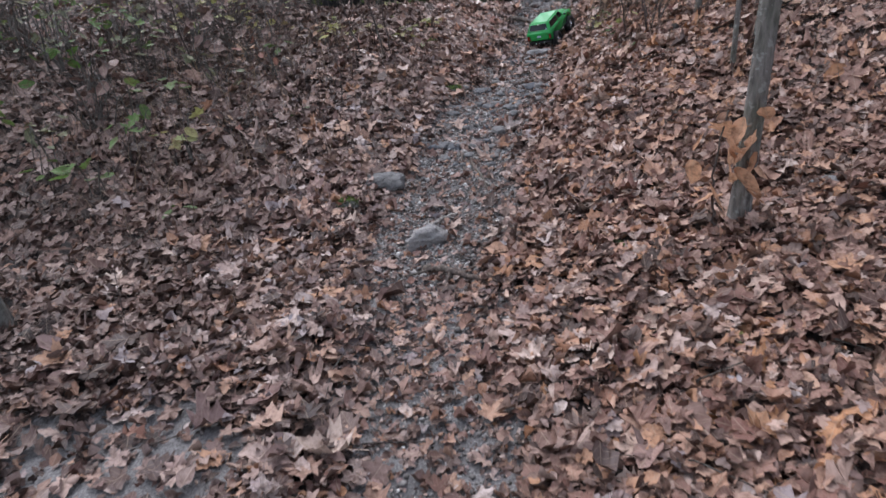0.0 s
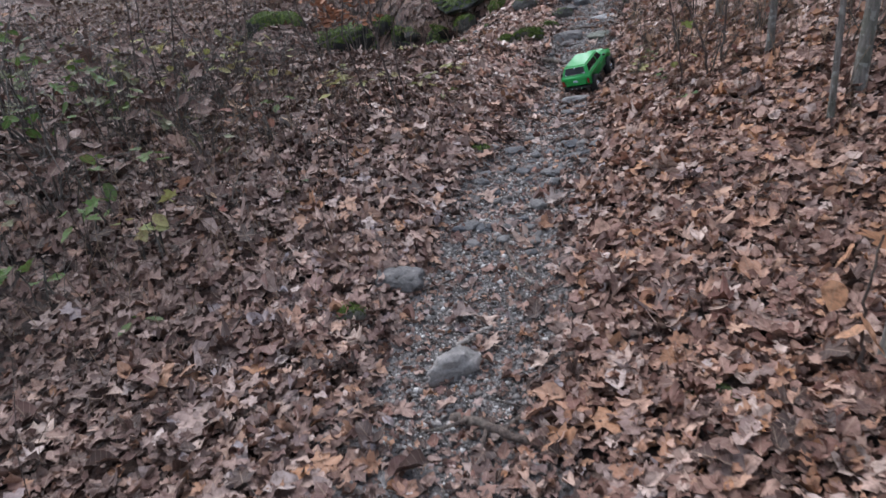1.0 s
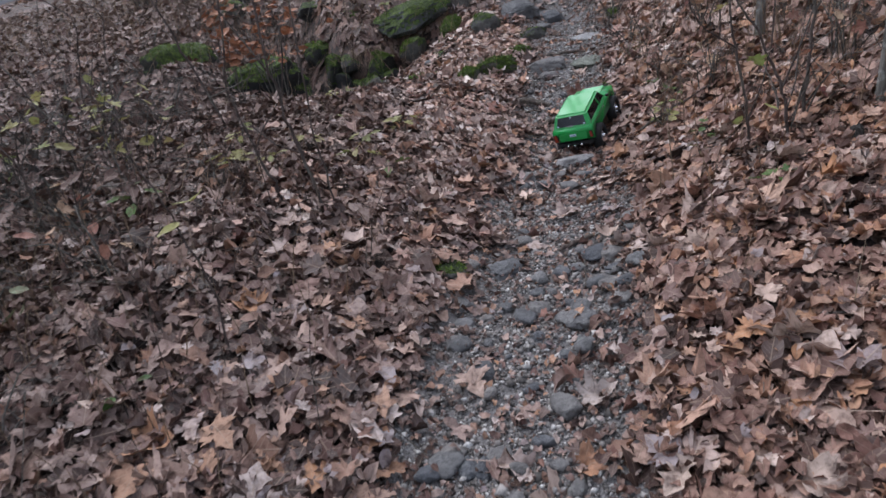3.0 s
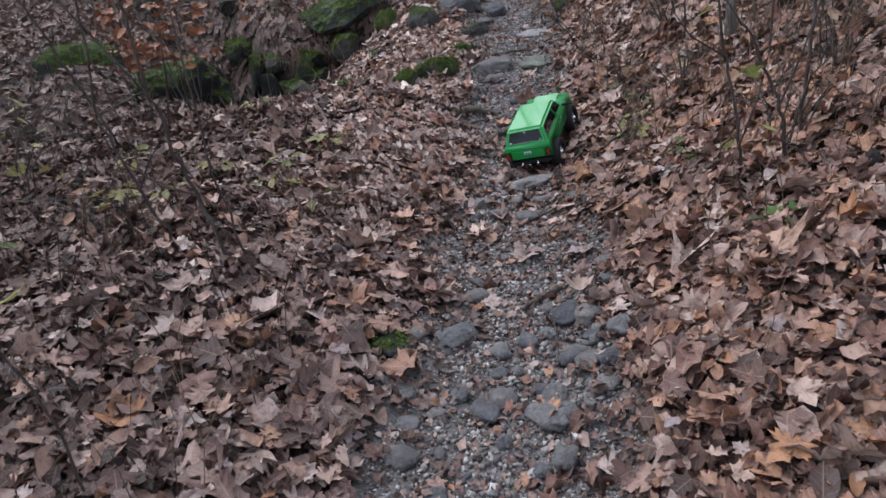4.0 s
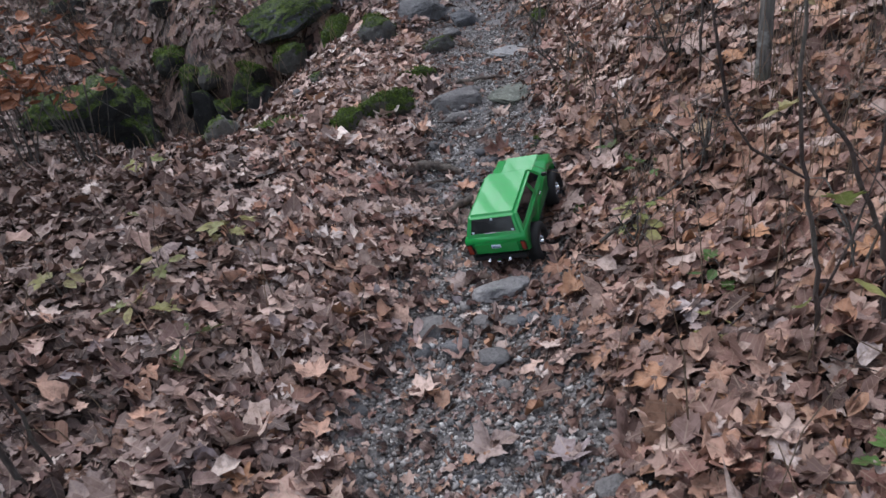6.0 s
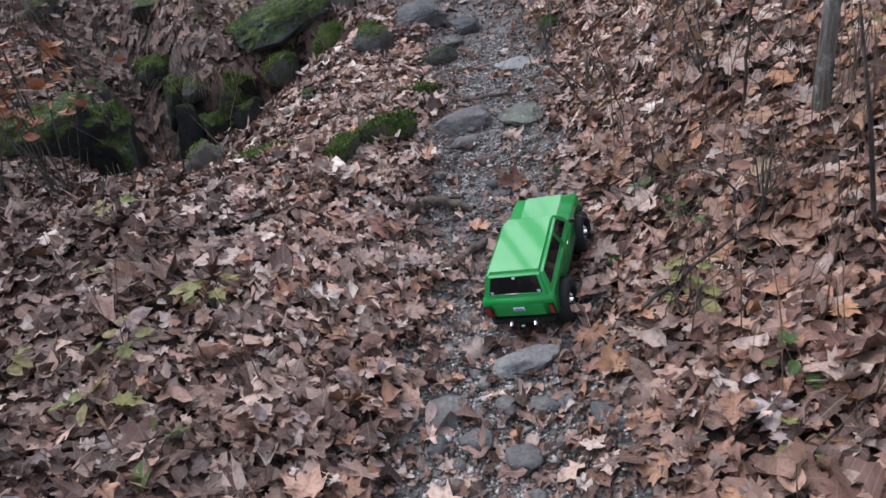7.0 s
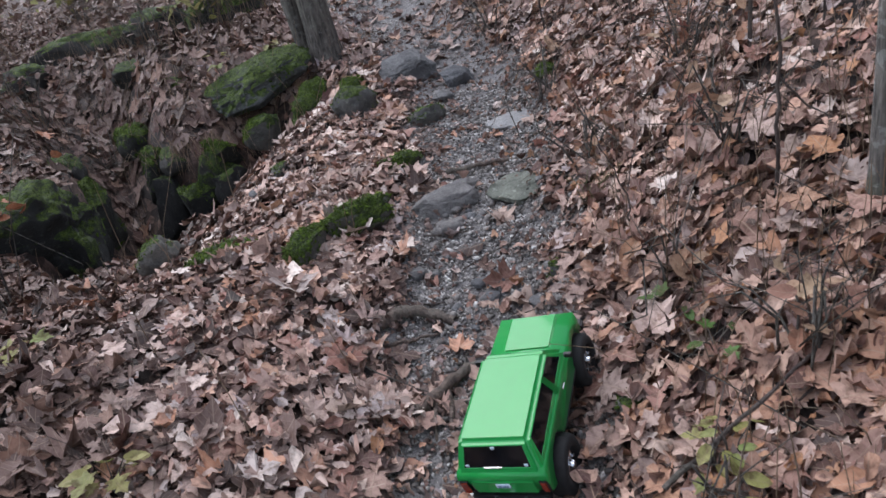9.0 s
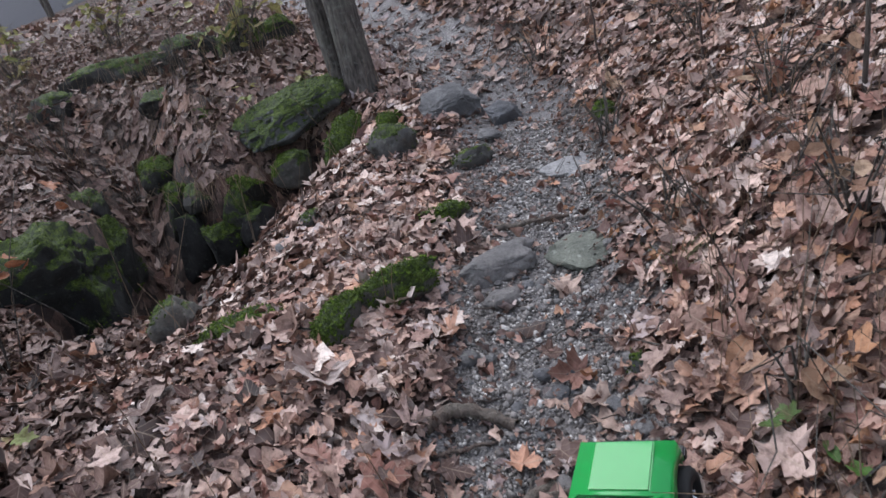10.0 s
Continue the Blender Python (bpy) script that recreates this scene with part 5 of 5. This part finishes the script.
for k, (x, y, sp, h, n, lc) in enumerate([(1.35, 5.75, 0.22, 0.22, 9, 18), (1.62, 6.55, 0.30, 0.28, 10, 20), (1.30, 6.95, 0.22, 0.18, 8, 14), (1.85, 7.3, 0.35, 0.30, 12, 22), (1.75, 5.35, 0.30, 0.30, 11, 22),
                                          (2.2, 6.2, 0.35, 0.35, 12, 24), (1.45, 7.9, 0.25, 0.22, 9, 14), (2.1, 8.4, 0.40, 0.32, 12, 22), (1.32, 4.95, 0.22, 0.26, 8, 16), (1.9, 4.5, 0.32, 0.30, 11, 20), (2.5, 7.6, 0.4, 0.35, 12, 22), (1.5, 9.2, 0.35, 0.3, 11, 18)]):
    bush(x, y, sp, h, n, "low withered weeds with tan leaves on the bank", 830 + k, TAN, lc, 0.052)
bush(1.24, 6.16, 0.10, 0.20, 4, "small withered plant with broad tan and reddish leaves", 850, TAN, 8, 0.075)
bush(1.03, 5.52, 0.10, 0.14, 4, "small plant with yellowing leaves beside the footpath", 851, YELLOW, 6, 0.045)
for k, (x, y, sp, h, n, lc, kinds) in enumerate([(-1.69, 3.69, 0.12, 0.34, 4, 8, 0), (-1.38, 3.50, 0.10, 0.30, 3, 6, 1), (-1.76, 3.25, 0.12, 0.24, 4, 7, 0), (-2.05, 3.45, 0.16, 0.34, 5, 10, 2), (-1.45, 4.35, 0.2, 0.26, 7, 14, 2),
                                                 (-2.0, 4.6, 0.3, 0.40, 10, 34, 2), (-2.45, 4.5, 0.3, 0.42, 10, 34, 2), (-1.1, 4.5, 0.2, 0.2, 6, 10, 3), (-1.35, 4.9, 0.25, 0.22, 7, 14, 3), (-0.95, 5.3, 0.2, 0.18, 6, 10, 3), (-1.2, 3.8, 0.2, 0.2, 6, 10, 3)]):
    bush(x, y, sp, h, n, ("leafy plant with drooping green leaves", "leafy plant with drooping yellow-green leaves", "bush with dull grey-green leaves in the undergrowth", "low withered weeds with tan leaves among fallen leaves")[kinds],
         860 + k, (GREEN, YELLOW, SAGE, TAN)[kinds], lc, 0.08 if kinds < 2 else 0.06)
stalks("dry_stalks", 310, 1.75, 5.6, 0.45, 0.8, 0.34, "upright reddish dry weed stalks on the leafy bank", 21, straw_mat, 0.15)
stalks("dry_stalks", 380, -1.3, 4.4, 0.5, 0.8, 0.24, "short dry weed stalks among fallen leaves", 22, straw_mat, 0.3)
stalks("grass_tuft", 60, 1.22, 6.75, 0.04, 0.04, 0.10, "small tuft of green grass beside the footpath", 9, green_mat, 0.5)
# fine dead twigs all through the leaves
q = np.random.default_rng(44)
pieces = []
for k in range(420):
    tx, ty = q.uniform(-2.3, 2.6), q.uniform(1.0, 9.3)
    a, ln = q.uniform(0, 6.283), q.uniform(0.06, 0.32)
    ends = [(tx, ty), (tx + 0.5 * ln * math.cos(a) + q.normal(0, 0.015), ty + 0.5 * ln * math.sin(a) + q.normal(0, 0.015)), (tx + ln * math.cos(a), ty + ln * math.sin(a))]
    p = np.array([(ex, ey, float(ground_z(ex, ey)) + q.uniform(0.015, 0.05) * (1 - 0.6 * float(trail_mask(ex, ey)))) for ex, ey in ends])
    r = q.uniform(0.0012, 0.0035)
    pieces.append(tube(p, (r, r, r * 0.6), 5))
tagged(mesh_part("dead_twigs", raw_mesh("dead_twigs", *join_arrays(pieces)), twig_mat), "fine dead twigs scattered among the fallen leaves", "twigs", kind="stuff")


BRACKEN = [variant(m, bracken_mat) for m in live]
bush(-1.02, 7.40, 0.42, 0.72, 12, "young beech with withered orange leaves beside the hollow", 790, BRACKEN, 90, 0.075, 0.40)
bush(-1.40, 7.52, 0.38, 0.70, 9, "young beech with withered orange leaves beside the hollow", 791, BRACKEN, 60, 0.07, 0.40)


# the far side of the valley
hx = np.linspace(-160, 160, 90)
hz = np.array([-14.0, 2.0, 14.0, 26.0, 38.0])
HX, HK = np.meshgrid(hx, np.arange(5))
HY = 95 + HK * 9 + 6 * wobble(HX, HK * 9.0, 40, 31)
HZ = hz[HK.astype(int)] * (1 + 0.12 * wobble(HX, HK * 5.0, 25, 32))
a, b2 = np.meshgrid(np.arange(4), np.arange(89), indexing="ij")
hill = np.stack([a * 90 + b2, a * 90 + b2 + 1, (a + 1) * 90 + b2 + 1, (a + 1) * 90 + b2], -1).reshape(-1, 4)
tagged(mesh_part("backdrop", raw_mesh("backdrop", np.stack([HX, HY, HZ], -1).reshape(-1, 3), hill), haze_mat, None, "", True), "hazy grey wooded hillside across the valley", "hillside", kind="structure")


# ---- the model car ----
paint = Mat("bright_green_paint")
paint.color(paint.mix(paint.grey(paint.noise(14.0, 3.0), 0.4, 0.75, 0.0, 0.25), (0.009, 0.29, 0.056), (0.007, 0.23, 0.046)))
paint.rough(0.35)
paint.b.inputs["Coat Weight"].default_value = 0.6
paint.b.inputs["Coat Roughness"].default_value = 0.05
paint.b.inputs["Specular IOR Level"].default_value = 0.3
paint = paint.m
black = plain_material("black_plastic", (0.012, 0.012, 0.013), 0.55, grain=0.4)
rubber = plain_material("tyre_rubber", (0.014, 0.014, 0.014), 0.85, grain=0.5)
chrome = plain_material("chrome", (0.75, 0.76, 0.78), 0.18, 1.0)
tint = plain_material("tinted_window", (0.012, 0.013, 0.016), 0.10, coat=0.5)
red_lens = plain_material("red_tail_lens", (0.22, 0.025, 0.010), 0.25)
plate_mat = plain_material("plate_face", (0.55, 0.65, 0.75), 0.4)
ink = plain_material("plate_print", (0.06, 0.10, 0.25), 0.5)


def box_bm(x0, x1, y0, y1, z0, z1, bevel=0.0, seg=2):
    bm = bmesh.new()
    bmesh.ops.create_cube(bm, size=1)
    for v in bm.verts:
        v.co = Vector((x0 + (v.co.x + 0.5) * (x1 - x0), y0 + (v.co.y + 0.5) * (y1 - y0), z0 + (v.co.z + 0.5) * (z1 - z0)))
    if bevel:
        bmesh.ops.bevel(bm, geom=bm.edges[:], offset=bevel, segments=seg, affect="EDGES")
    return bm


def extruded(profile, half_width, bevel=0.0):
    """A solid from a side profile of (y, z, share of the half width)."""
    bm = bmesh.new()
    lo = [bm.verts.new((-half_width * s, y, z)) for y, z, s in profile]
    hi = [bm.verts.new((half_width * s, y, z)) for y, z, s in profile]
    n = len(profile)
    bm.faces.new(lo)
    bm.faces.new(hi[::-1])
    for i in range(n):
        bm.faces.new((lo[i], hi[i], hi[(i + 1) % n], lo[(i + 1) % n]))
    bmesh.ops.recalc_face_normals(bm, faces=bm.faces[:])
    if bevel:
        edges = [e for e in bm.edges if abs(e.verts[0].co.x - e.verts[1].co.x) < 1e-5]
        bmesh.ops.bevel(bm, geom=edges, offset=bevel, segments=2, affect="EDGES")
    return bm


def arch(cy, r, z, steps=7):
    return [(cy - r * math.cos(math.pi * k / steps), z + r * 0.85 * math.sin(math.pi * k / steps), 1.0) for k in range(steps + 1)]


def framed(parent, name, corners, border, depth, pane_label=""):
    """A recessed pane in a flat frame: corners in order round a window opening."""
    c = [Vector(p) for p in corners]
    mid = sum(c, Vector()) / 4
    nrm = (c[1] - c[0]).cross(c[3] - c[0]).normalized()
    if nrm.dot(mid - Vector((0, -0.06, 0.15))) < 0:
        nrm.negate()
    inner = [p + (mid - p).normalized() * border for p in c]
    bm = bmesh.new()
    vs = [bm.verts.new(p - nrm * depth) for p in inner]
    bm.faces.new(vs)
    bmesh.ops.solidify(bm, geom=bm.faces[:], thickness=0.0012)
    return part(name, bm, tint, parent, pane_label)


def wheel(parent, x, y, z, r, w, sign):
    bm = bmesh.new()
    bmesh.ops.create_uvsphere(bm, u_segments=4, v_segments=3, radius=0.001)
    hub = part("wheel", bm, black, parent)
    hub.location = (x, y, z)
    n = 28
    prof = [(-0.5, 0.62), (-0.5, 0.90), (-0.38, 1.0), (0.38, 1.0), (0.5, 0.90), (0.5, 0.62)]
    vs, fs = [], []
    for i in range(n):
        a = 2 * math.pi * i / n
        for px, pr in prof:
            rr = r * pr * (1.0 if pr < 0.95 else (1.035 if i % 2 else 0.97))
            vs.append((px * w, rr * math.cos(a), rr * math.sin(a)))
    m = len(prof)
    for i in range(n):
        for j in range(m):
            fs.append((i * m + j, i * m + (j + 1) % m, ((i + 1) % n) * m + (j + 1) % m, ((i + 1) % n) * m + j))
    mesh_part("tyre", raw_mesh("tyre", vs, fs), rubber, hub)
    bm = bmesh.new()
    bmesh.ops.create_cone(bm, cap_ends=True, segments=24, radius1=r * 0.62, radius2=r * 0.56, depth=w * 0.6, matrix=Matrix.Rotation(radians(90), 4, "Y"))
    for k in range(5):
        a = 2 * math.pi * k / 5
        bmesh.ops.create_cone(bm, cap_ends=True, segments=8, radius1=r * 0.09, radius2=r * 0.07, depth=0.006,
                              matrix=Matrix.Translation((sign * w * 0.32, r * 0.36 * math.cos(a), r * 0.36 * math.sin(a))) @ Matrix.Rotation(radians(90), 4, "Y"))
    part("rim", bm, chrome, hub, "shiny silver rim")
    bm = bmesh.new()
    bmesh.ops.create_cone(bm, cap_ends=True, segments=12, radius1=r * 0.2, radius2=r * 0.13, depth=0.016, matrix=Matrix.Translation((sign * w * 0.36, 0, 0)) @ Matrix.Rotation(radians(90 * sign), 4, "Y"))
    part("hub_cap", bm, chrome, hub)


def model_car(at):
    car = thing("model_car", at, "bright green radio-controlled off-road model car on the trail", "toy car")
    # the tub: from the tail along the sill with its wheel openings, up the nose, back along the bonnet
    tub = [(-0.210, 0.092, 0.97)] + arch(-0.128, 0.058, 0.083) + arch(0.148, 0.058, 0.083) + [
        (0.212, 0.092, 0.95), (0.216, 0.118, 0.96), (0.210, 0.150, 0.95), (0.150, 0.156, 0.94), (0.082, 0.158, 0.95), (0.04, 0.157, 0.96), (-0.214, 0.157, 0.97), (-0.219, 0.142, 1.0)]
    body = part("body", extruded(tub, 0.102, 0.006), paint, car, "", True)
    # the cabin: hollow frame of roof, pillars and panes
    zb, zt = 0.156, 0.214
    R = [(-0.098, -0.213), (0.098, -0.213), (0.096, 0.094), (-0.096, 0.094)]
    T = [(-0.080, -0.180), (0.080, -0.180), (0.078, 0.040), (-0.078, 0.040)]
    bm = bmesh.new()
    b = [bm.verts.new((x, y, zb)) for x, y in R]
    t = [bm.verts.new((x, y, zt)) for x, y in T]
    for i in range(4):
        bm.faces.new((b[i], b[(i + 1) % 4], t[(i + 1) % 4], t[i]))
    bm.faces.new(t)
    bm.faces.new(b[::-1])
    bmesh.ops.recalc_face_normals(bm, faces=bm.faces[:])
    bmesh.ops.bevel(bm, geom=[e for e in bm.edges if any(v.co.z > zt - 0.0005 for v in e.verts)], offset=0.009, segments=5, affect="EDGES")
    part("cabin", bm, paint, car, "", False)
    for k, nm in enumerate(("rear_window", "side_window", "windscreen", "side_window")):
        i, j = k, (k + 1) % 4
        lo, hi = 0.16, 0.86
        pb = [Vector((*R[i], zb)), Vector((*R[j], zb)), Vector((*T[j], zt)), Vector((*T[i], zt))]
        side = 0.09 if k % 2 == 0 else 0.07
        q = []
        for u, v in ((side, lo), (1 - side, lo), (1 - side, hi), (side, hi)):
            q.append(pb[0].lerp(pb[1], u).lerp(pb[3].lerp(pb[2], u), v))
        pane = framed(car, nm, q, 0.0, -0.0006, "dark glossy tinted pane")
        # a raised rim of body colour round the pane
        bm = bmesh.new()
        for m in range(4):
            p0, p1 = q[m], q[(m + 1) % 4]
            vv, ff = tube(np.array([p0, (p0 + p1) / 2, p1]), (0.0016, 0.0016, 0.0016), 6)
            vs = [bm.verts.new(p) for p in vv]
            for f in ff:
                bm.faces.new([vs[n] for n in f])
        part("window_rim", bm, paint, pane)
        if k == 0:
            for u, v in ((0.06, 0.14), (0.94, 0.14), (0.5, 0.9)):
                c = q[0].lerp(q[1], u).lerp(q[3].lerp(q[2], u), v)
                part("sticker", box_bm(c.x - 0.004, c.x + 0.004, c.y - 0.0025, c.y - 0.0006, c.z - 0.003, c.z + 0.003), plate_mat, pane, "small white sticker")
    # the pillar between door glass and rear side glass
    for sg in (-1, 1):
        bm = bmesh.new()
        vs = [bm.verts.new((sg * x, y, z)) for x, y, z in ((0.0995, -0.030, zb), (0.0995, -0.012, zb), (0.0825, -0.022, zt - 0.006), (0.0825, -0.038, zt - 0.006))]
        bm.faces.new(vs)
        bmesh.ops.solidify(bm, geom=bm.faces[:], thickness=0.002)
        part("pillar", bm, paint, car)
        part("door_handle", box_bm(sg * 0.1015, sg * 0.1045, -0.005, 0.012, 0.138, 0.142, 0.0008), chrome, car)
        part("trim", box_bm(sg * 0.0995, sg * 0.1032, -0.066, 0.086, 0.0885, 0.0935, 0.001), black, car)
        lamp = part("tail_light", box_bm(sg * 0.0845, sg * 0.0975, -0.2225, -0.2150, 0.104, 0.133, 0.0015), red_lens, car, "red and amber tail light")
        part("bezel", box_bm(sg * 0.0825, sg * 0.0995, -0.2205, -0.2140, 0.101, 0.136, 0.0015), black, lamp)
        part("exhaust", tube_bm([(sg * 0.035, -0.205, 0.080), (sg * 0.035, -0.226, 0.079), (sg * 0.035, -0.234, 0.075)], 0.0058), chrome, car, "chrome tow shackle")
        part("headlight", disc_bm((sg * 0.074, 0.214, 0.128), 0.013), chrome, car)
        part("mirror", box_bm(sg * 0.103, sg * 0.122, 0.062, 0.072, 0.160, 0.172, 0.002), black, car)
        for yy in (-0.128, 0.148):
            wheel(car, sg * 0.094, yy, 0.052, 0.061, 0.046, sg)
    part("rear_bumper", box_bm(-0.092, 0.092, -0.224, -0.205, 0.072, 0.088, 0.004), black, car)
    part("tow_hook", box_bm(-0.007, 0.007, -0.240, -0.226, 0.072, 0.082, 0.002), chrome, car)
    part("front_bumper", box_bm(-0.100, 0.100, 0.214, 0.240, 0.076, 0.098, 0.004), black, car)
    part("grille", box_bm(-0.058, 0.058, 0.2125, 0.2185, 0.114, 0.142, 0.001), black, car)
    part("chassis", box_bm(-0.034, 0.034, -0.200, 0.205, 0.050, 0.093, 0.004), black, car)
    part("interior", box_bm(-0.088, 0.088, -0.195, 0.060, 0.120, 0.1585, 0.002), black, car)
    for yy in (-0.128, 0.148):
        part("axle", tube_bm([(-0.07, yy, 0.054), (0.0, yy, 0.052), (0.07, yy, 0.054)], 0.007), black, car)
    gate = part("tailgate", box_bm(-0.072, 0.072, -0.2212, -0.2150, 0.099, 0.137, 0.002), paint, car)
    plate = part("licence_plate", box_bm(-0.016, 0.016, -0.2238, -0.2205, 0.119, 0.131, 0.0008), plate_mat, car, "small pale blue plate")
    for k in range(5):
        part("bar", box_bm(-0.011 + 0.005 * k, -0.008 + 0.005 * k, -0.2245, -0.2236, 0.1215, 0.1275), ink, plate)
    part("bonnet", box_bm(-0.060, 0.060, 0.098, 0.203, 0.153, 0.1605, 0.003), paint, car)
    part("wiper", box_bm(-0.03, 0.012, -0.2100, -0.2070, 0.166, 0.1685, 0.0005), chrome, car)
    return car


def tube_bm(points, r):
    v, f = tube(np.array(points), [r] * len(points), 10)
    bm = bmesh.new()
    vs = [bm.verts.new(p) for p in v]
    for q in f:
        bm.faces.new([vs[i] for i in q])
    bm.faces.new(vs[:10])
    bm.faces.new(vs[-10:][::-1])
    bmesh.ops.recalc_face_normals(bm, faces=bm.faces[:])
    return bm


def disc_bm(at, r):
    bm = bmesh.new()
    bmesh.ops.create_cone(bm, cap_ends=True, segments=18, radius1=r, radius2=r * 0.85, depth=0.008, matrix=Matrix.Translation(at) @ Matrix.Rotation(radians(-90), 4, "X"))
    return bm


model_car(pose(0.80, 5.98, 0.085, 12, -9, -30) @ Matrix.Diagonal((1.0, 1.08, 1.06, 1)))
